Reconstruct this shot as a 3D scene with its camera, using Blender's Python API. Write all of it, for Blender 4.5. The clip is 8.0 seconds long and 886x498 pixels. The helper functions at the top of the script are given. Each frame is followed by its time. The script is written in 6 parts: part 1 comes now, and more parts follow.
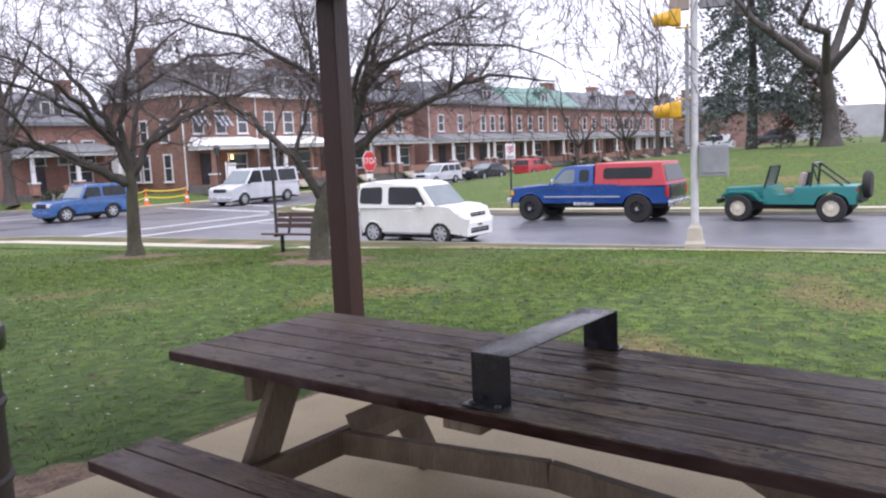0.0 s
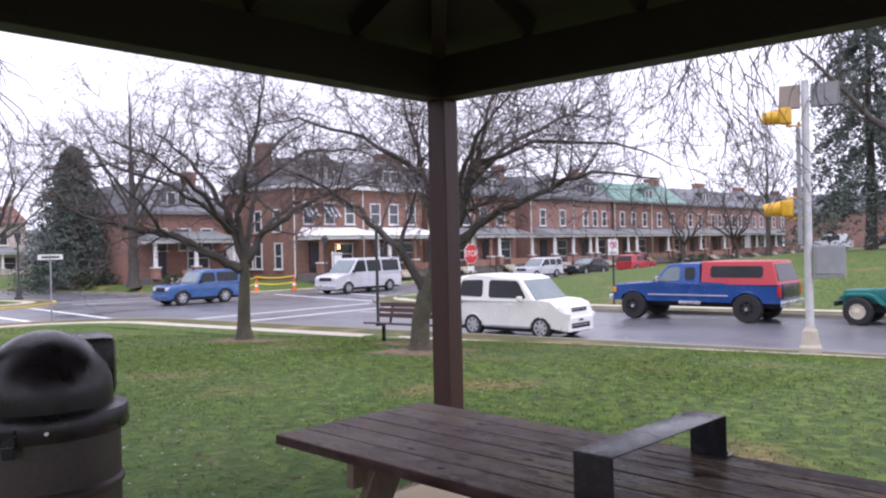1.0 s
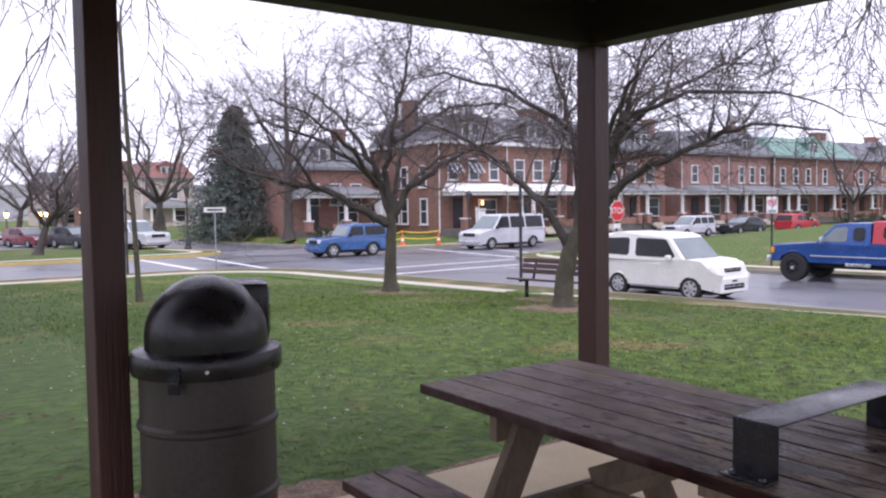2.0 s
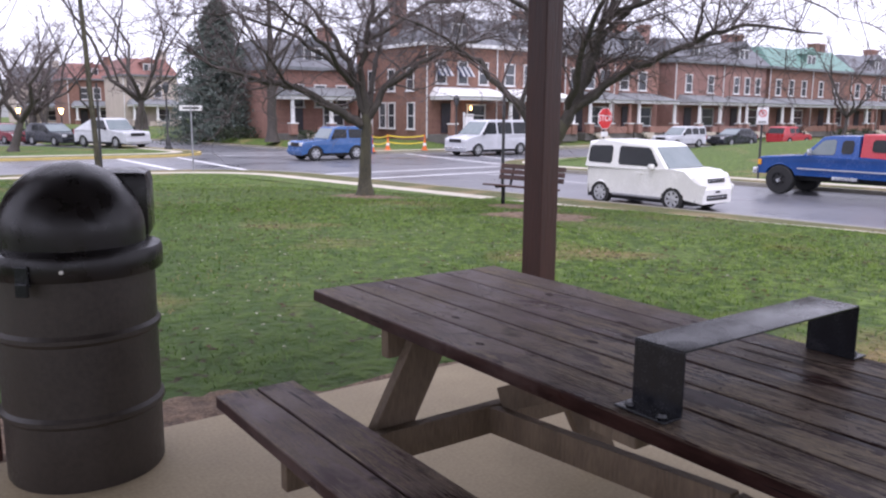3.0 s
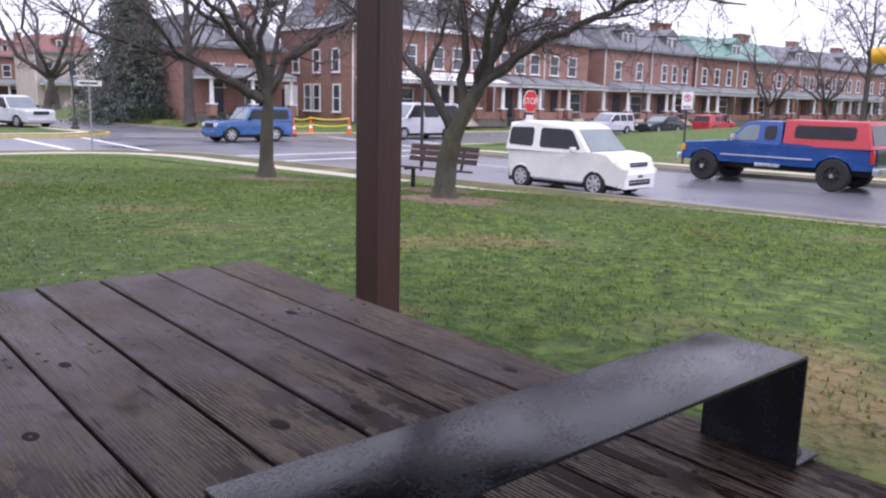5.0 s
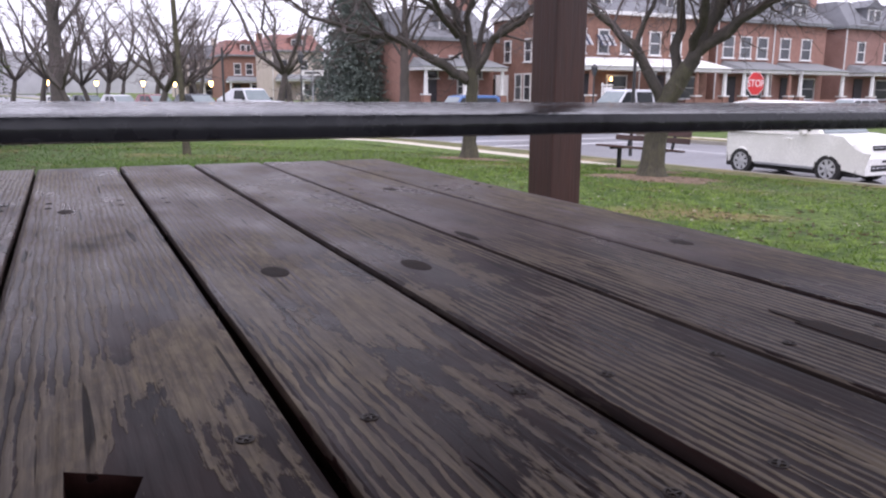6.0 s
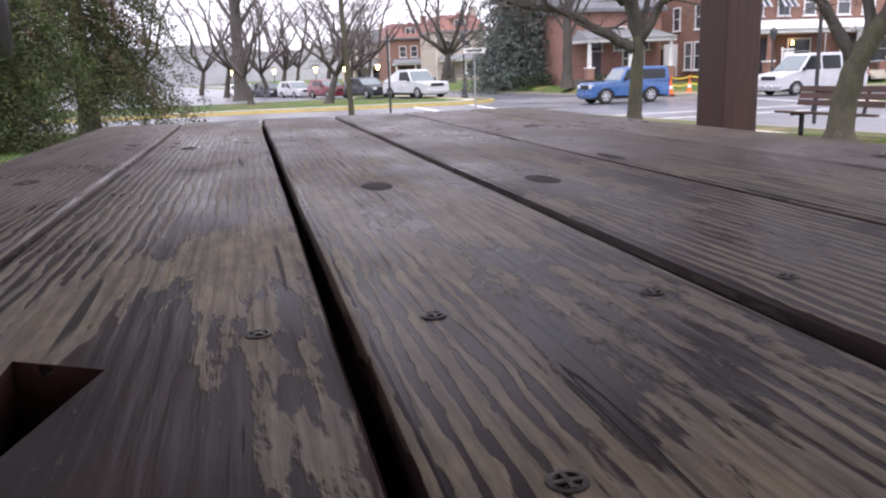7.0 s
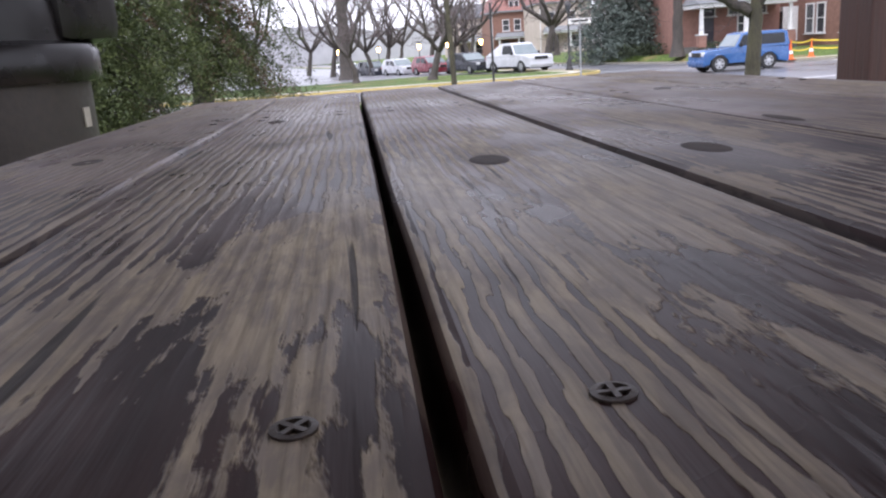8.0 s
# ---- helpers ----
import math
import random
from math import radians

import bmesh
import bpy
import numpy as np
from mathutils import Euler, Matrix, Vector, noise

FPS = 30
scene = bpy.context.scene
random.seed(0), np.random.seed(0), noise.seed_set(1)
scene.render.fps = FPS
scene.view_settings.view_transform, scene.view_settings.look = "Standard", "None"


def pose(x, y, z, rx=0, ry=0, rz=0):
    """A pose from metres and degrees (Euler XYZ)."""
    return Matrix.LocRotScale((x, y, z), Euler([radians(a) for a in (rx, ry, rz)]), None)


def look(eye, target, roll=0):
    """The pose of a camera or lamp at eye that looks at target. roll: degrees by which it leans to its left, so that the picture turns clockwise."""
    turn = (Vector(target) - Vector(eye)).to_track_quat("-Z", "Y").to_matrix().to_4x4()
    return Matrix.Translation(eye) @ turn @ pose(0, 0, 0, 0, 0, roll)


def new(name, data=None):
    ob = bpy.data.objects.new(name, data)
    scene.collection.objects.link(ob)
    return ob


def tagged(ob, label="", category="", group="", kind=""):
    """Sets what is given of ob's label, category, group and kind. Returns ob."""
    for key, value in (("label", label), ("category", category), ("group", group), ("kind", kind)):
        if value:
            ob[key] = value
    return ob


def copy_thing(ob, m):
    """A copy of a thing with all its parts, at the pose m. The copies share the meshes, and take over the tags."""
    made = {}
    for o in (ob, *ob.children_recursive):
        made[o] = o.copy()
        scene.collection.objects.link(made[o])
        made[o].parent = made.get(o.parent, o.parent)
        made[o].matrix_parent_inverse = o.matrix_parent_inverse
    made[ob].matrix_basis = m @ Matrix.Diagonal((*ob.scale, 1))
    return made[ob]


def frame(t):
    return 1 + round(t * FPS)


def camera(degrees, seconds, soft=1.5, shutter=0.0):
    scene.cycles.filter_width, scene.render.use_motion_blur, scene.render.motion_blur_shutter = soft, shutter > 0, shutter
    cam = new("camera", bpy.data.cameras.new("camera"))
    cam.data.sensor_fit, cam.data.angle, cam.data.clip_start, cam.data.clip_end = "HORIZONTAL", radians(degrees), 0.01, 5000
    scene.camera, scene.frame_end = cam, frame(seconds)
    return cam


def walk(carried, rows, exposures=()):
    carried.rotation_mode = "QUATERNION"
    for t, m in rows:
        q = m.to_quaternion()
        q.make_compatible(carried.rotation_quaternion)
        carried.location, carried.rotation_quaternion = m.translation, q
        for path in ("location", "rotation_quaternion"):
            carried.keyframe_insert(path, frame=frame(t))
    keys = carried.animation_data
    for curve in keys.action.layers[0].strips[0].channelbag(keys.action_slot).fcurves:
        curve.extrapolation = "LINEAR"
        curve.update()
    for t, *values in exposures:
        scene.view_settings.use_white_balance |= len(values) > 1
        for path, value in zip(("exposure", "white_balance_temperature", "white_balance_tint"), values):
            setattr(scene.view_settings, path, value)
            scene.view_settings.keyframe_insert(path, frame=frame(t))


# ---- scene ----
cam = camera(58.6, 8.0, soft=2.2)
PATH = [
    (0, (-1.817, -2.825, 1.508), (-0.24, -1.619, 1.264), -2.5),
    (0.5, (-1.837, -2.833, 1.516), (-0.302, -1.554, 1.441), -2.1),
    (1, (-1.876, -2.852, 1.52), (-0.447, -1.452, 1.518), -1.3),
    (1.5, (-1.877, -2.827, 1.508), (-0.591, -1.297, 1.458), -1.3),
    (1.7, (-1.87, -2.806, 1.507), (-0.68, -1.2, 1.426), -1.1),
    (2.8, (-1.451, -2.664, 1.424), (-0.324, -1.028, 1.192), 0.4),
    (3, (-1.295, -2.615, 1.404), (-0.14, -1.017, 1.065), 0.5),
    (3.5, (-0.976, -2.448, 1.381), (0.322, -0.977, 0.993), 0.3),
    (4, (-0.691, -2.203, 1.388), (0.669, -0.782, 1.024), 3.5),
    (4.2, (-0.618, -2.156, 1.392), (0.767, -0.765, 1.009), 4.1),
    (5.3, (0.003, -1.946, 1.109), (1.17, -0.352, 0.797), -0.7),
    (5.5, (0.076, -1.892, 1.045), (1.153, -0.228, 0.779), -2.1),
    (5.7, (0.141, -1.850, 0.975), (1.15, -0.166, 0.595), -2.0),
    (5.9, (0.188, -1.753, 0.929), (1.094, -0.012, 0.543), 1.0),
    (6, (0.207, -1.746, 0.909), (1.05, 0.024, 0.515), 0.5),
    (6.2, (0.237, -1.72, 0.88), (0.978, 0.088, 0.456), 1.1),
    (6.5, (0.262, -1.699, 0.853), (0.863, 0.157, 0.412), 0.5),
    (7, (0.274, -1.662, 0.835), (0.727, 0.235, 0.393), -2.0),
    (7.5, (0.283, -1.596, 0.824), (0.634, 0.319, 0.366), -3.6),
    (8, (0.288, -1.536, 0.816), (0.478, 0.394, 0.328), -4.0),
]
walk(cam, [(t, look(e, g, r)) for t, e, g, r in PATH], exposures=[(0.0, 0.78, 6200, 19), (1.5, 0.60, 6150, 24), (3.5, 0.75, 6150, 23), (5.5, 0.70, 6050, 24), (6.5, 0.92, 6500, 22), (8.0, 1.18, 6250, 17)])

# ---- world and light: flat overcast sky, wide weak sun ----
world = bpy.data.worlds.new("overcast")
scene.world = world
world.use_nodes = True
wn, wl = world.node_tree.nodes, world.node_tree.links
sky = wn.new("ShaderNodeTexSky")
sky.sky_type, sky.sun_disc = "NISHITA", False
sky.sun_elevation, sky.sun_rotation = radians(66), radians(203)
mixsky = wn.new("ShaderNodeMix")
mixsky.data_type = "RGBA"
mixsky.inputs[0].default_value = 0.93
wl.new(sky.outputs[0], mixsky.inputs[6])
mixsky.inputs[7].default_value = (9.0, 9.2, 10.1, 1)
wl.new(mixsky.outputs[2], wn["Background"].inputs[0])
wn["Background"].inputs[1].default_value = 0.105
sun = new("sun", bpy.data.lights.new("sun", "SUN"))
sun.data.energy, sun.data.angle, sun.data.color = 1.4, radians(55), (1.0, 0.97, 0.94)
sun.matrix_world = look((0, 0, 30), (5, 12, 0))


# ---- materials ----
def material(name, c1, c2, scale=8.0, rough=0.7, bump=0.2, metal=0.0, stretch=(1, 1, 1), fine=60.0, vary=0.0, spec=0.5, dist=0.01, third=None):
    """Two colours mixed by a coarse and a fine noise, roughness that varies with them, relief from the fine one."""
    m = bpy.data.materials.new(name)
    m.use_nodes = True
    n, l = m.node_tree.nodes, m.node_tree.links
    b = n["Principled BSDF"]
    tc, mp = n.new("ShaderNodeTexCoord"), n.new("ShaderNodeMapping")
    mp.inputs["Scale"].default_value = stretch
    l.new(tc.outputs["Object"], mp.inputs[0])
    a, f = n.new("ShaderNodeTexNoise"), n.new("ShaderNodeTexNoise")
    a.inputs["Scale"].default_value, a.inputs["Detail"].default_value = scale, 5
    f.inputs["Scale"].default_value, f.inputs["Detail"].default_value = fine, 4
    l.new(mp.outputs[0], a.inputs["Vector"])
    l.new(mp.outputs[0], f.inputs["Vector"])
    add = n.new("ShaderNodeMath")
    add.operation = "ADD"
    l.new(a.outputs[0], add.inputs[0])
    l.new(f.outputs[0], add.inputs[1])
    r = n.new("ShaderNodeMapRange")
    r.inputs[1].default_value, r.inputs[2].default_value = 0.72, 1.28
    l.new(add.outputs[0], r.inputs[0])
    mix = n.new("ShaderNodeMix")
    mix.data_type = "RGBA"
    mix.inputs[6].default_value, mix.inputs[7].default_value = (*c1, 1), (*c2, 1)
    l.new(r.outputs[0], mix.inputs[0])
    out = mix.outputs[2]
    if third:
        big, tr, tm = n.new("ShaderNodeTexNoise"), n.new("ShaderNodeMapRange"), n.new("ShaderNodeMix")
        big.inputs["Scale"].default_value, big.inputs["Detail"].default_value = third[1], 6
        l.new(mp.outputs[0], big.inputs["Vector"])
        tr.inputs[1].default_value, tr.inputs[2].default_value = third[2], third[2] + 0.14
        l.new(big.outputs[0], tr.inputs[0])
        tm.data_type = "RGBA"
        l.new(tr.outputs[0], tm.inputs[0])
        l.new(out, tm.inputs[6])
        tm.inputs[7].default_value = (*third[0], 1)
        out = tm.outputs[2]
    if vary:
        oi, hv = n.new("ShaderNodeObjectInfo"), n.new("ShaderNodeHueSaturation")
        vr = n.new("ShaderNodeMapRange")
        vr.inputs[3].default_value, vr.inputs[4].default_value = 1 - vary, 1 + vary
        l.new(oi.outputs["Random"], vr.inputs[0])
        l.new(vr.outputs[0], hv.inputs["Value"])
        l.new(out, hv.inputs["Color"])
        out = hv.outputs[0]
    l.new(out, b.inputs["Base Color"])
    rr = n.new("ShaderNodeMapRange")
    rr.inputs[3].default_value, rr.inputs[4].default_value = max(rough - 0.12, 0.03), min(rough + 0.12, 1)
    l.new(r.outputs[0], rr.inputs[0])
    l.new(rr.outputs[0], b.inputs["Roughness"])
    b.inputs["Metallic"].default_value = metal
    b.inputs["Specular IOR Level"].default_value = spec
    if bump:
        bp = n.new("ShaderNodeBump")
        bp.inputs["Strength"].default_value, bp.inputs["Distance"].default_value = bump, dist
        l.new(add.outputs[0], bp.inputs["Height"])
        l.new(bp.outputs[0], b.inputs["Normal"])
    return m


def glowing(name, colour, strength):
    m = bpy.data.materials.new(name)
    m.use_nodes = True
    b = m.node_tree.nodes["Principled BSDF"]
    b.inputs["Base Color"].default_value = (*colour, 1)
    b.inputs["Emission Color"].default_value = (*colour, 1)
    b.inputs["Emission Strength"].default_value = strength
    return m


def table_wood():
    """Dark brown stained boards: grain runs along the board, stain worn off in patches down to grey-tan wood."""
    m = bpy.data.materials.new("table_wood")
    m.use_nodes = True
    n, l = m.node_tree.nodes, m.node_tree.links
    b = n["Principled BSDF"]
    tc, oi = n.new("ShaderNodeTexCoord"), n.new("ShaderNodeObjectInfo")
    off = n.new("ShaderNodeVectorMath")
    off.operation = "SCALE"
    off.inputs[0].default_value = (3.1, 17.0, 5.0)
    l.new(oi.outputs["Random"], off.inputs["Scale"])
    p = n.new("ShaderNodeVectorMath")
    l.new(tc.outputs["Object"], p.inputs[0])
    l.new(off.outputs[0], p.inputs[1])

    def scaled(s):
        k = n.new("ShaderNodeMapping")
        k.inputs["Scale"].default_value = s
        l.new(p.outputs[0], k.inputs[0])
        return k.outputs[0]

    def noise_of(s, scale, detail=4, rough=0.55, distort=0.0):
        k = n.new("ShaderNodeTexNoise")
        k.inputs["Scale"].default_value, k.inputs["Detail"].default_value = scale, detail
        k.inputs["Roughness"].default_value, k.inputs["Distortion"].default_value = rough, distort
        l.new(scaled(s), k.inputs["Vector"])
        return k.outputs[0]

    def ramp(v, lo, hi, a=0.0, z=1.0):
        k = n.new("ShaderNodeMapRange")
        k.interpolation_type = "SMOOTHSTEP"
        for i, q in enumerate((lo, hi, a, z)):
            k.inputs[i + 1].default_value = q
        l.new(v, k.inputs[0])
        return k.outputs[0]

    def calc(op, a, c):
        k = n.new("ShaderNodeMath")
        k.operation = op
        for i, v in enumerate((a, c)):
            if hasattr(v, "node"):
                l.new(v, k.inputs[i])
            else:
                k.inputs[i].default_value = v
        return k.outputs[0]

    def blend(fac, a, c):
        k = n.new("ShaderNodeMix")
        k.data_type = "RGBA"
        l.new(fac, k.inputs[0])
        for i, v in ((6, a), (7, c)):
            if hasattr(v, "node"):
                l.new(v, k.inputs[i])
            else:
                k.inputs[i].default_value = (*v, 1)
        return k.outputs[2]

    wave = n.new("ShaderNodeTexWave")
    wave.wave_type, wave.bands_direction = "BANDS", "X"
    wave.inputs["Scale"].default_value, wave.inputs["Distortion"].default_value = 45, 5.2
    wave.inputs["Detail"].default_value, wave.inputs["Detail Scale"].default_value = 3.0, 2.6
    wave.inputs["Detail Roughness"].default_value = 0.62
    l.new(scaled((1, 0.11, 0.2)), wave.inputs["Vector"])
    rings = wave.outputs[1]
    fibre = noise_of((1, 0.03, 1), 330, 3)
    patch = noise_of((1, 0.30, 1), 11, 7, 0.62, 0.9)
    broad = noise_of((1, 0.5, 1), 4.0, 3)
    streak = noise_of((1, 0.055, 1), 62, 5, 0.60, 0.35)
    chips = noise_of((1, 0.30, 1), 130, 4, 0.6, 0.4)
    striped = ramp(noise_of((1, 0.35, 1), 5.5, 3, 0.5, 0.4), 0.40, 0.52)
    # stain survives in the hollows of the grain and in blotches; the rest is bare wood
    lines = calc("ADD", calc("MULTIPLY", calc("MULTIPLY", calc("SUBTRACT", rings, 0.5), striped), 1.25), calc("MULTIPLY", calc("SUBTRACT", streak, 0.5), 2.0))
    blots = calc("ADD", calc("MULTIPLY", calc("SUBTRACT", patch, 0.5), 3.0), calc("MULTIPLY", calc("SUBTRACT", broad, 0.5), 1.6))
    wear = calc("ADD", calc("ADD", lines, blots), calc("MULTIPLY", calc("SUBTRACT", chips, 0.5), 0.9))
    geo, sep = n.new("ShaderNodeNewGeometry"), n.new("ShaderNodeSeparateXYZ")
    l.new(geo.outputs["Normal"], sep.inputs[0])
    worn = calc("MULTIPLY", ramp(wear, -0.04, 0.10), ramp(sep.outputs[2], 0.3, 0.8))
    light = blend(ramp(broad, 0.35, 0.65), (0.25, 0.195, 0.160), (0.41, 0.325, 0.220))
    light = blend(ramp(chips, 0.35, 0.65), light, (0.25, 0.200, 0.160))
    bare = blend(calc("MULTIPLY", ramp(fibre, 0.45, 0.62), 0.40), light, (0.105, 0.080, 0.062))
    stain = blend(ramp(noise_of((1, 0.25, 1), 30, 5), 0.35, 0.7), (0.023, 0.0100, 0.0090), (0.050, 0.0235, 0.0200))
    # far half mauve grey, middle dark: sheen and shade put into the stain colour
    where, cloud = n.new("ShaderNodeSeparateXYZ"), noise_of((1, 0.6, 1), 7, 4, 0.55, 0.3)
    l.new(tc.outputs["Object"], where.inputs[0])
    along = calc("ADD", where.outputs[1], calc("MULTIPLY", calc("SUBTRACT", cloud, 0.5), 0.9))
    sheen_fade = calc("MAXIMUM", ramp(along, -1.30, -0.75, 0.0, 0.85), ramp(along, -1.75, -2.15, 0.0, 0.35))
    sheen_fade = calc("MULTIPLY", sheen_fade, ramp(sep.outputs[2], 0.3, 0.8, 0.25, 1.0))
    stain = blend(sheen_fade, stain, blend(ramp(cloud, 0.38, 0.64), (0.165, 0.118, 0.114), (0.315, 0.245, 0.232)))
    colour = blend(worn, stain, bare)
    crack = ramp(noise_of((1, 0.045, 1), 95, 2, 0.5, 0.4), 0.675, 0.71)
    colour = blend(calc("MULTIPLY", crack, 0.85), colour, (0.012, 0.008, 0.008))
    dark = ramp(noise_of((1, 0.6, 1), 6.0, 4, 0.5, 0.3), 0.62, 0.72)
    colour = blend(calc("MULTIPLY", dark, 0.7), colour, (0.020, 0.013, 0.013))
    l.new(colour, b.inputs["Base Color"])
    wet = ramp(noise_of((1, 0.5, 1), 8, 4), 0.35, 0.65, 0.26, 0.46)
    l.new(calc("ADD", wet, calc("MULTIPLY", worn, 0.10)), b.inputs["Roughness"])
    b.inputs["Specular IOR Level"].default_value = 0.06
    bp = n.new("ShaderNodeBump")
    bp.inputs["Strength"].default_value, bp.inputs["Distance"].default_value = 0.6, 0.0013
    height = calc("ADD", calc("MULTIPLY", rings, calc("ADD", 0.20, calc("MULTIPLY", worn, 0.3))), calc("SUBTRACT", calc("MULTIPLY", fibre, 0.3), calc("SUBTRACT", crack, calc("MULTIPLY", worn, 0.35))))
    l.new(height, bp.inputs["Height"])
    l.new(bp.outputs[0], b.inputs["Normal"])
    return m


WOOD = table_wood()
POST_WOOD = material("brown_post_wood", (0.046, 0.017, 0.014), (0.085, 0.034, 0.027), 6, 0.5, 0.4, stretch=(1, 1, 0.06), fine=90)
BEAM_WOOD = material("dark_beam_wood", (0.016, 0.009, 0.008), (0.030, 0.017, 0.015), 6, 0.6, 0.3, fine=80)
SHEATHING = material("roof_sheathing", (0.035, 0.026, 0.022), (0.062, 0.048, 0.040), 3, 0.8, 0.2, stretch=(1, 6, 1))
LEG_WOOD = material("weathered_leg_wood", (0.10, 0.070, 0.045), (0.19, 0.14, 0.095), 8, 0.65, 0.5, stretch=(1, 1, 0.2), fine=120, vary=0.15)
BLACK_STEEL = material("black_painted_steel", (0.012, 0.012, 0.015), (0.026, 0.027, 0.034), 14, 0.22, 0.28, fine=260, dist=0.0006, spec=0.42)
CONCRETE = material("concrete", (0.32, 0.25, 0.15), (0.46, 0.375, 0.24), 2.0, 0.7, 0.15, fine=70)
PALE_CONCRETE = material("pale_concrete", (0.37, 0.335, 0.275), (0.53, 0.49, 0.41), 3, 0.8, 0.15, fine=60)
KERB = material("worn_kerb", (0.20, 0.185, 0.155), (0.33, 0.31, 0.265), 2, 0.8, 0.2, fine=40)
ASPHALT = material("wet_asphalt", (0.085, 0.087, 0.100), (0.150, 0.151, 0.168), 0.35, 0.36, 0.25, fine=45, spec=0.7, dist=0.004)


def lawn_mix(n, l, lush, fresh, straw, earth, jitter=None):
    """Colour of the turf: lush and worn stretches, shade towards the cedars, straw patches, dark clumps, the same for
    soil and blades.
    """
    tc = n.new("ShaderNodeTexCoord")

    def nz(scale, detail, lo, hi):
        k, r = n.new("ShaderNodeTexNoise"), n.new("ShaderNodeMapRange")
        k.inputs["Scale"].default_value, k.inputs["Detail"].default_value = scale, detail
        l.new(tc.outputs["Object"], k.inputs["Vector"])
        r.inputs[1].default_value, r.inputs[2].default_value = lo, hi
        l.new(k.outputs[0], r.inputs[0])
        return r.outputs[0]

    def over(fac, a, c):
        k = n.new("ShaderNodeMix")
        k.data_type = "RGBA"
        l.new(fac, k.inputs[0])
        for i, v in ((6, a), (7, c)):
            if hasattr(v, "node"):
                l.new(v, k.inputs[i])
            else:
                k.inputs[i].default_value = (*v, 1)
        return k.outputs[2]

    tuft = nz(7.0, 6, 0.36, 0.62)
    col = over(tuft, lush, fresh)
    # turf turns deeper green towards the cedars, with the shade there put into colour
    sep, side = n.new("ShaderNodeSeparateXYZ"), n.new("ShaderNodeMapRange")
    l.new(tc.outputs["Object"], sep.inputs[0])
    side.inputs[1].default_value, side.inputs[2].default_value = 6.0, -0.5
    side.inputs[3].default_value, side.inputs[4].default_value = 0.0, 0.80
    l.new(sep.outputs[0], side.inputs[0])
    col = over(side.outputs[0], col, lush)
    if jitter is None:
        col = over(nz(0.42, 6, 0.56, 0.70), col, straw)
        col = over(nz(11.0, 4, 0.60, 0.70), col, earth)
    else:
        col = over(nz(0.9, 5, 0.60, 0.80), col, straw)
    return col, tuft


def lawn_soil():
    m = bpy.data.materials.new("lawn_soil")
    m.use_nodes = True
    n, l = m.node_tree.nodes, m.node_tree.links
    b = n["Principled BSDF"]
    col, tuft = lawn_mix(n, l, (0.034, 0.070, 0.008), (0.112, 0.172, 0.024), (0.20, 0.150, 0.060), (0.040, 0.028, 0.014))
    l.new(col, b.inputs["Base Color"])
    b.inputs["Roughness"].default_value = 0.9
    bp = n.new("ShaderNodeBump")
    bp.inputs["Strength"].default_value, bp.inputs["Distance"].default_value = 0.9, 0.06
    l.new(tuft, bp.inputs["Height"])
    l.new(bp.outputs[0], b.inputs["Normal"])
    return m


GRASS_GROUND = lawn_soil()
VERGE = material("worn_verge", (0.045, 0.060, 0.012), (0.135, 0.125, 0.045), 3.0, 0.9, 0.8, fine=30, dist=0.05, third=((0.20, 0.155, 0.075), 0.8, 0.50))
DIRT = material("bare_dirt", (0.085, 0.052, 0.032), (0.31, 0.215, 0.145), 9, 0.9, 0.9, fine=55, dist=0.03)
ROAD_PAINT = material("road_paint", (0.55, 0.55, 0.57), (0.80, 0.80, 0.82), 4, 0.5, 0.1, fine=40)
YELLOW_PAINT = material("yellow_kerb_paint", (0.44, 0.33, 0.10), (0.58, 0.45, 0.17), 3, 0.6, 0.1)
BARK = material("wet_bark", (0.028, 0.024, 0.022), (0.085, 0.072, 0.060), 7, 0.7, 0.9, stretch=(1, 1, 0.35), fine=40, dist=0.03)
MOSSY_BARK = material("mossy_bark", (0.040, 0.034, 0.026), (0.105, 0.098, 0.058), 5, 0.75, 0.9, stretch=(1, 1, 0.35), fine=36, dist=0.03)
TWIG = material("twig_bark", (0.070, 0.054, 0.054), (0.135, 0.106, 0.102), 9, 0.7, 0.0)
# brick kept light: some of the distance haze is put into its colour
BRICK = material("red_brick", (0.24, 0.130, 0.110), (0.37, 0.225, 0.195), 0.9, 0.85, 0.1, fine=14, vary=0.14)
SLATE = material("grey_slate", (0.10, 0.105, 0.12), (0.17, 0.175, 0.19), 1.4, 0.6, 0.1, fine=18, vary=0.12)
GREEN_ROOF = material("green_metal_roof", (0.10, 0.20, 0.17), (0.16, 0.28, 0.24), 1.4, 0.5, 0.1)
WHITE_TRIM = material("white_trim", (0.62, 0.62, 0.62), (0.80, 0.80, 0.80), 4, 0.6, 0.05)
DARK_GLASS = material("window_glass", (0.030, 0.034, 0.040), (0.060, 0.066, 0.075), 0.8, 0.08, 0.0, spec=0.9)
CAR_GLASS = material("car_glass", (0.016, 0.018, 0.020), (0.030, 0.033, 0.036), 2, 0.06, 0.0, spec=0.25)
# pale base colour: sky reflection and interior are put into this glass
WINDSHIELD = material("windshield_glass", (0.14, 0.175, 0.185), (0.20, 0.235, 0.245), 2, 0.14, 0.0, spec=0.45)
TYRE = material("tyre_rubber", (0.012, 0.012, 0.013), (0.028, 0.028, 0.028), 20, 0.8, 0.3)
CHROME = material("chrome", (0.55, 0.56, 0.58), (0.75, 0.76, 0.78), 10, 0.25, 0.0, metal=0.9)
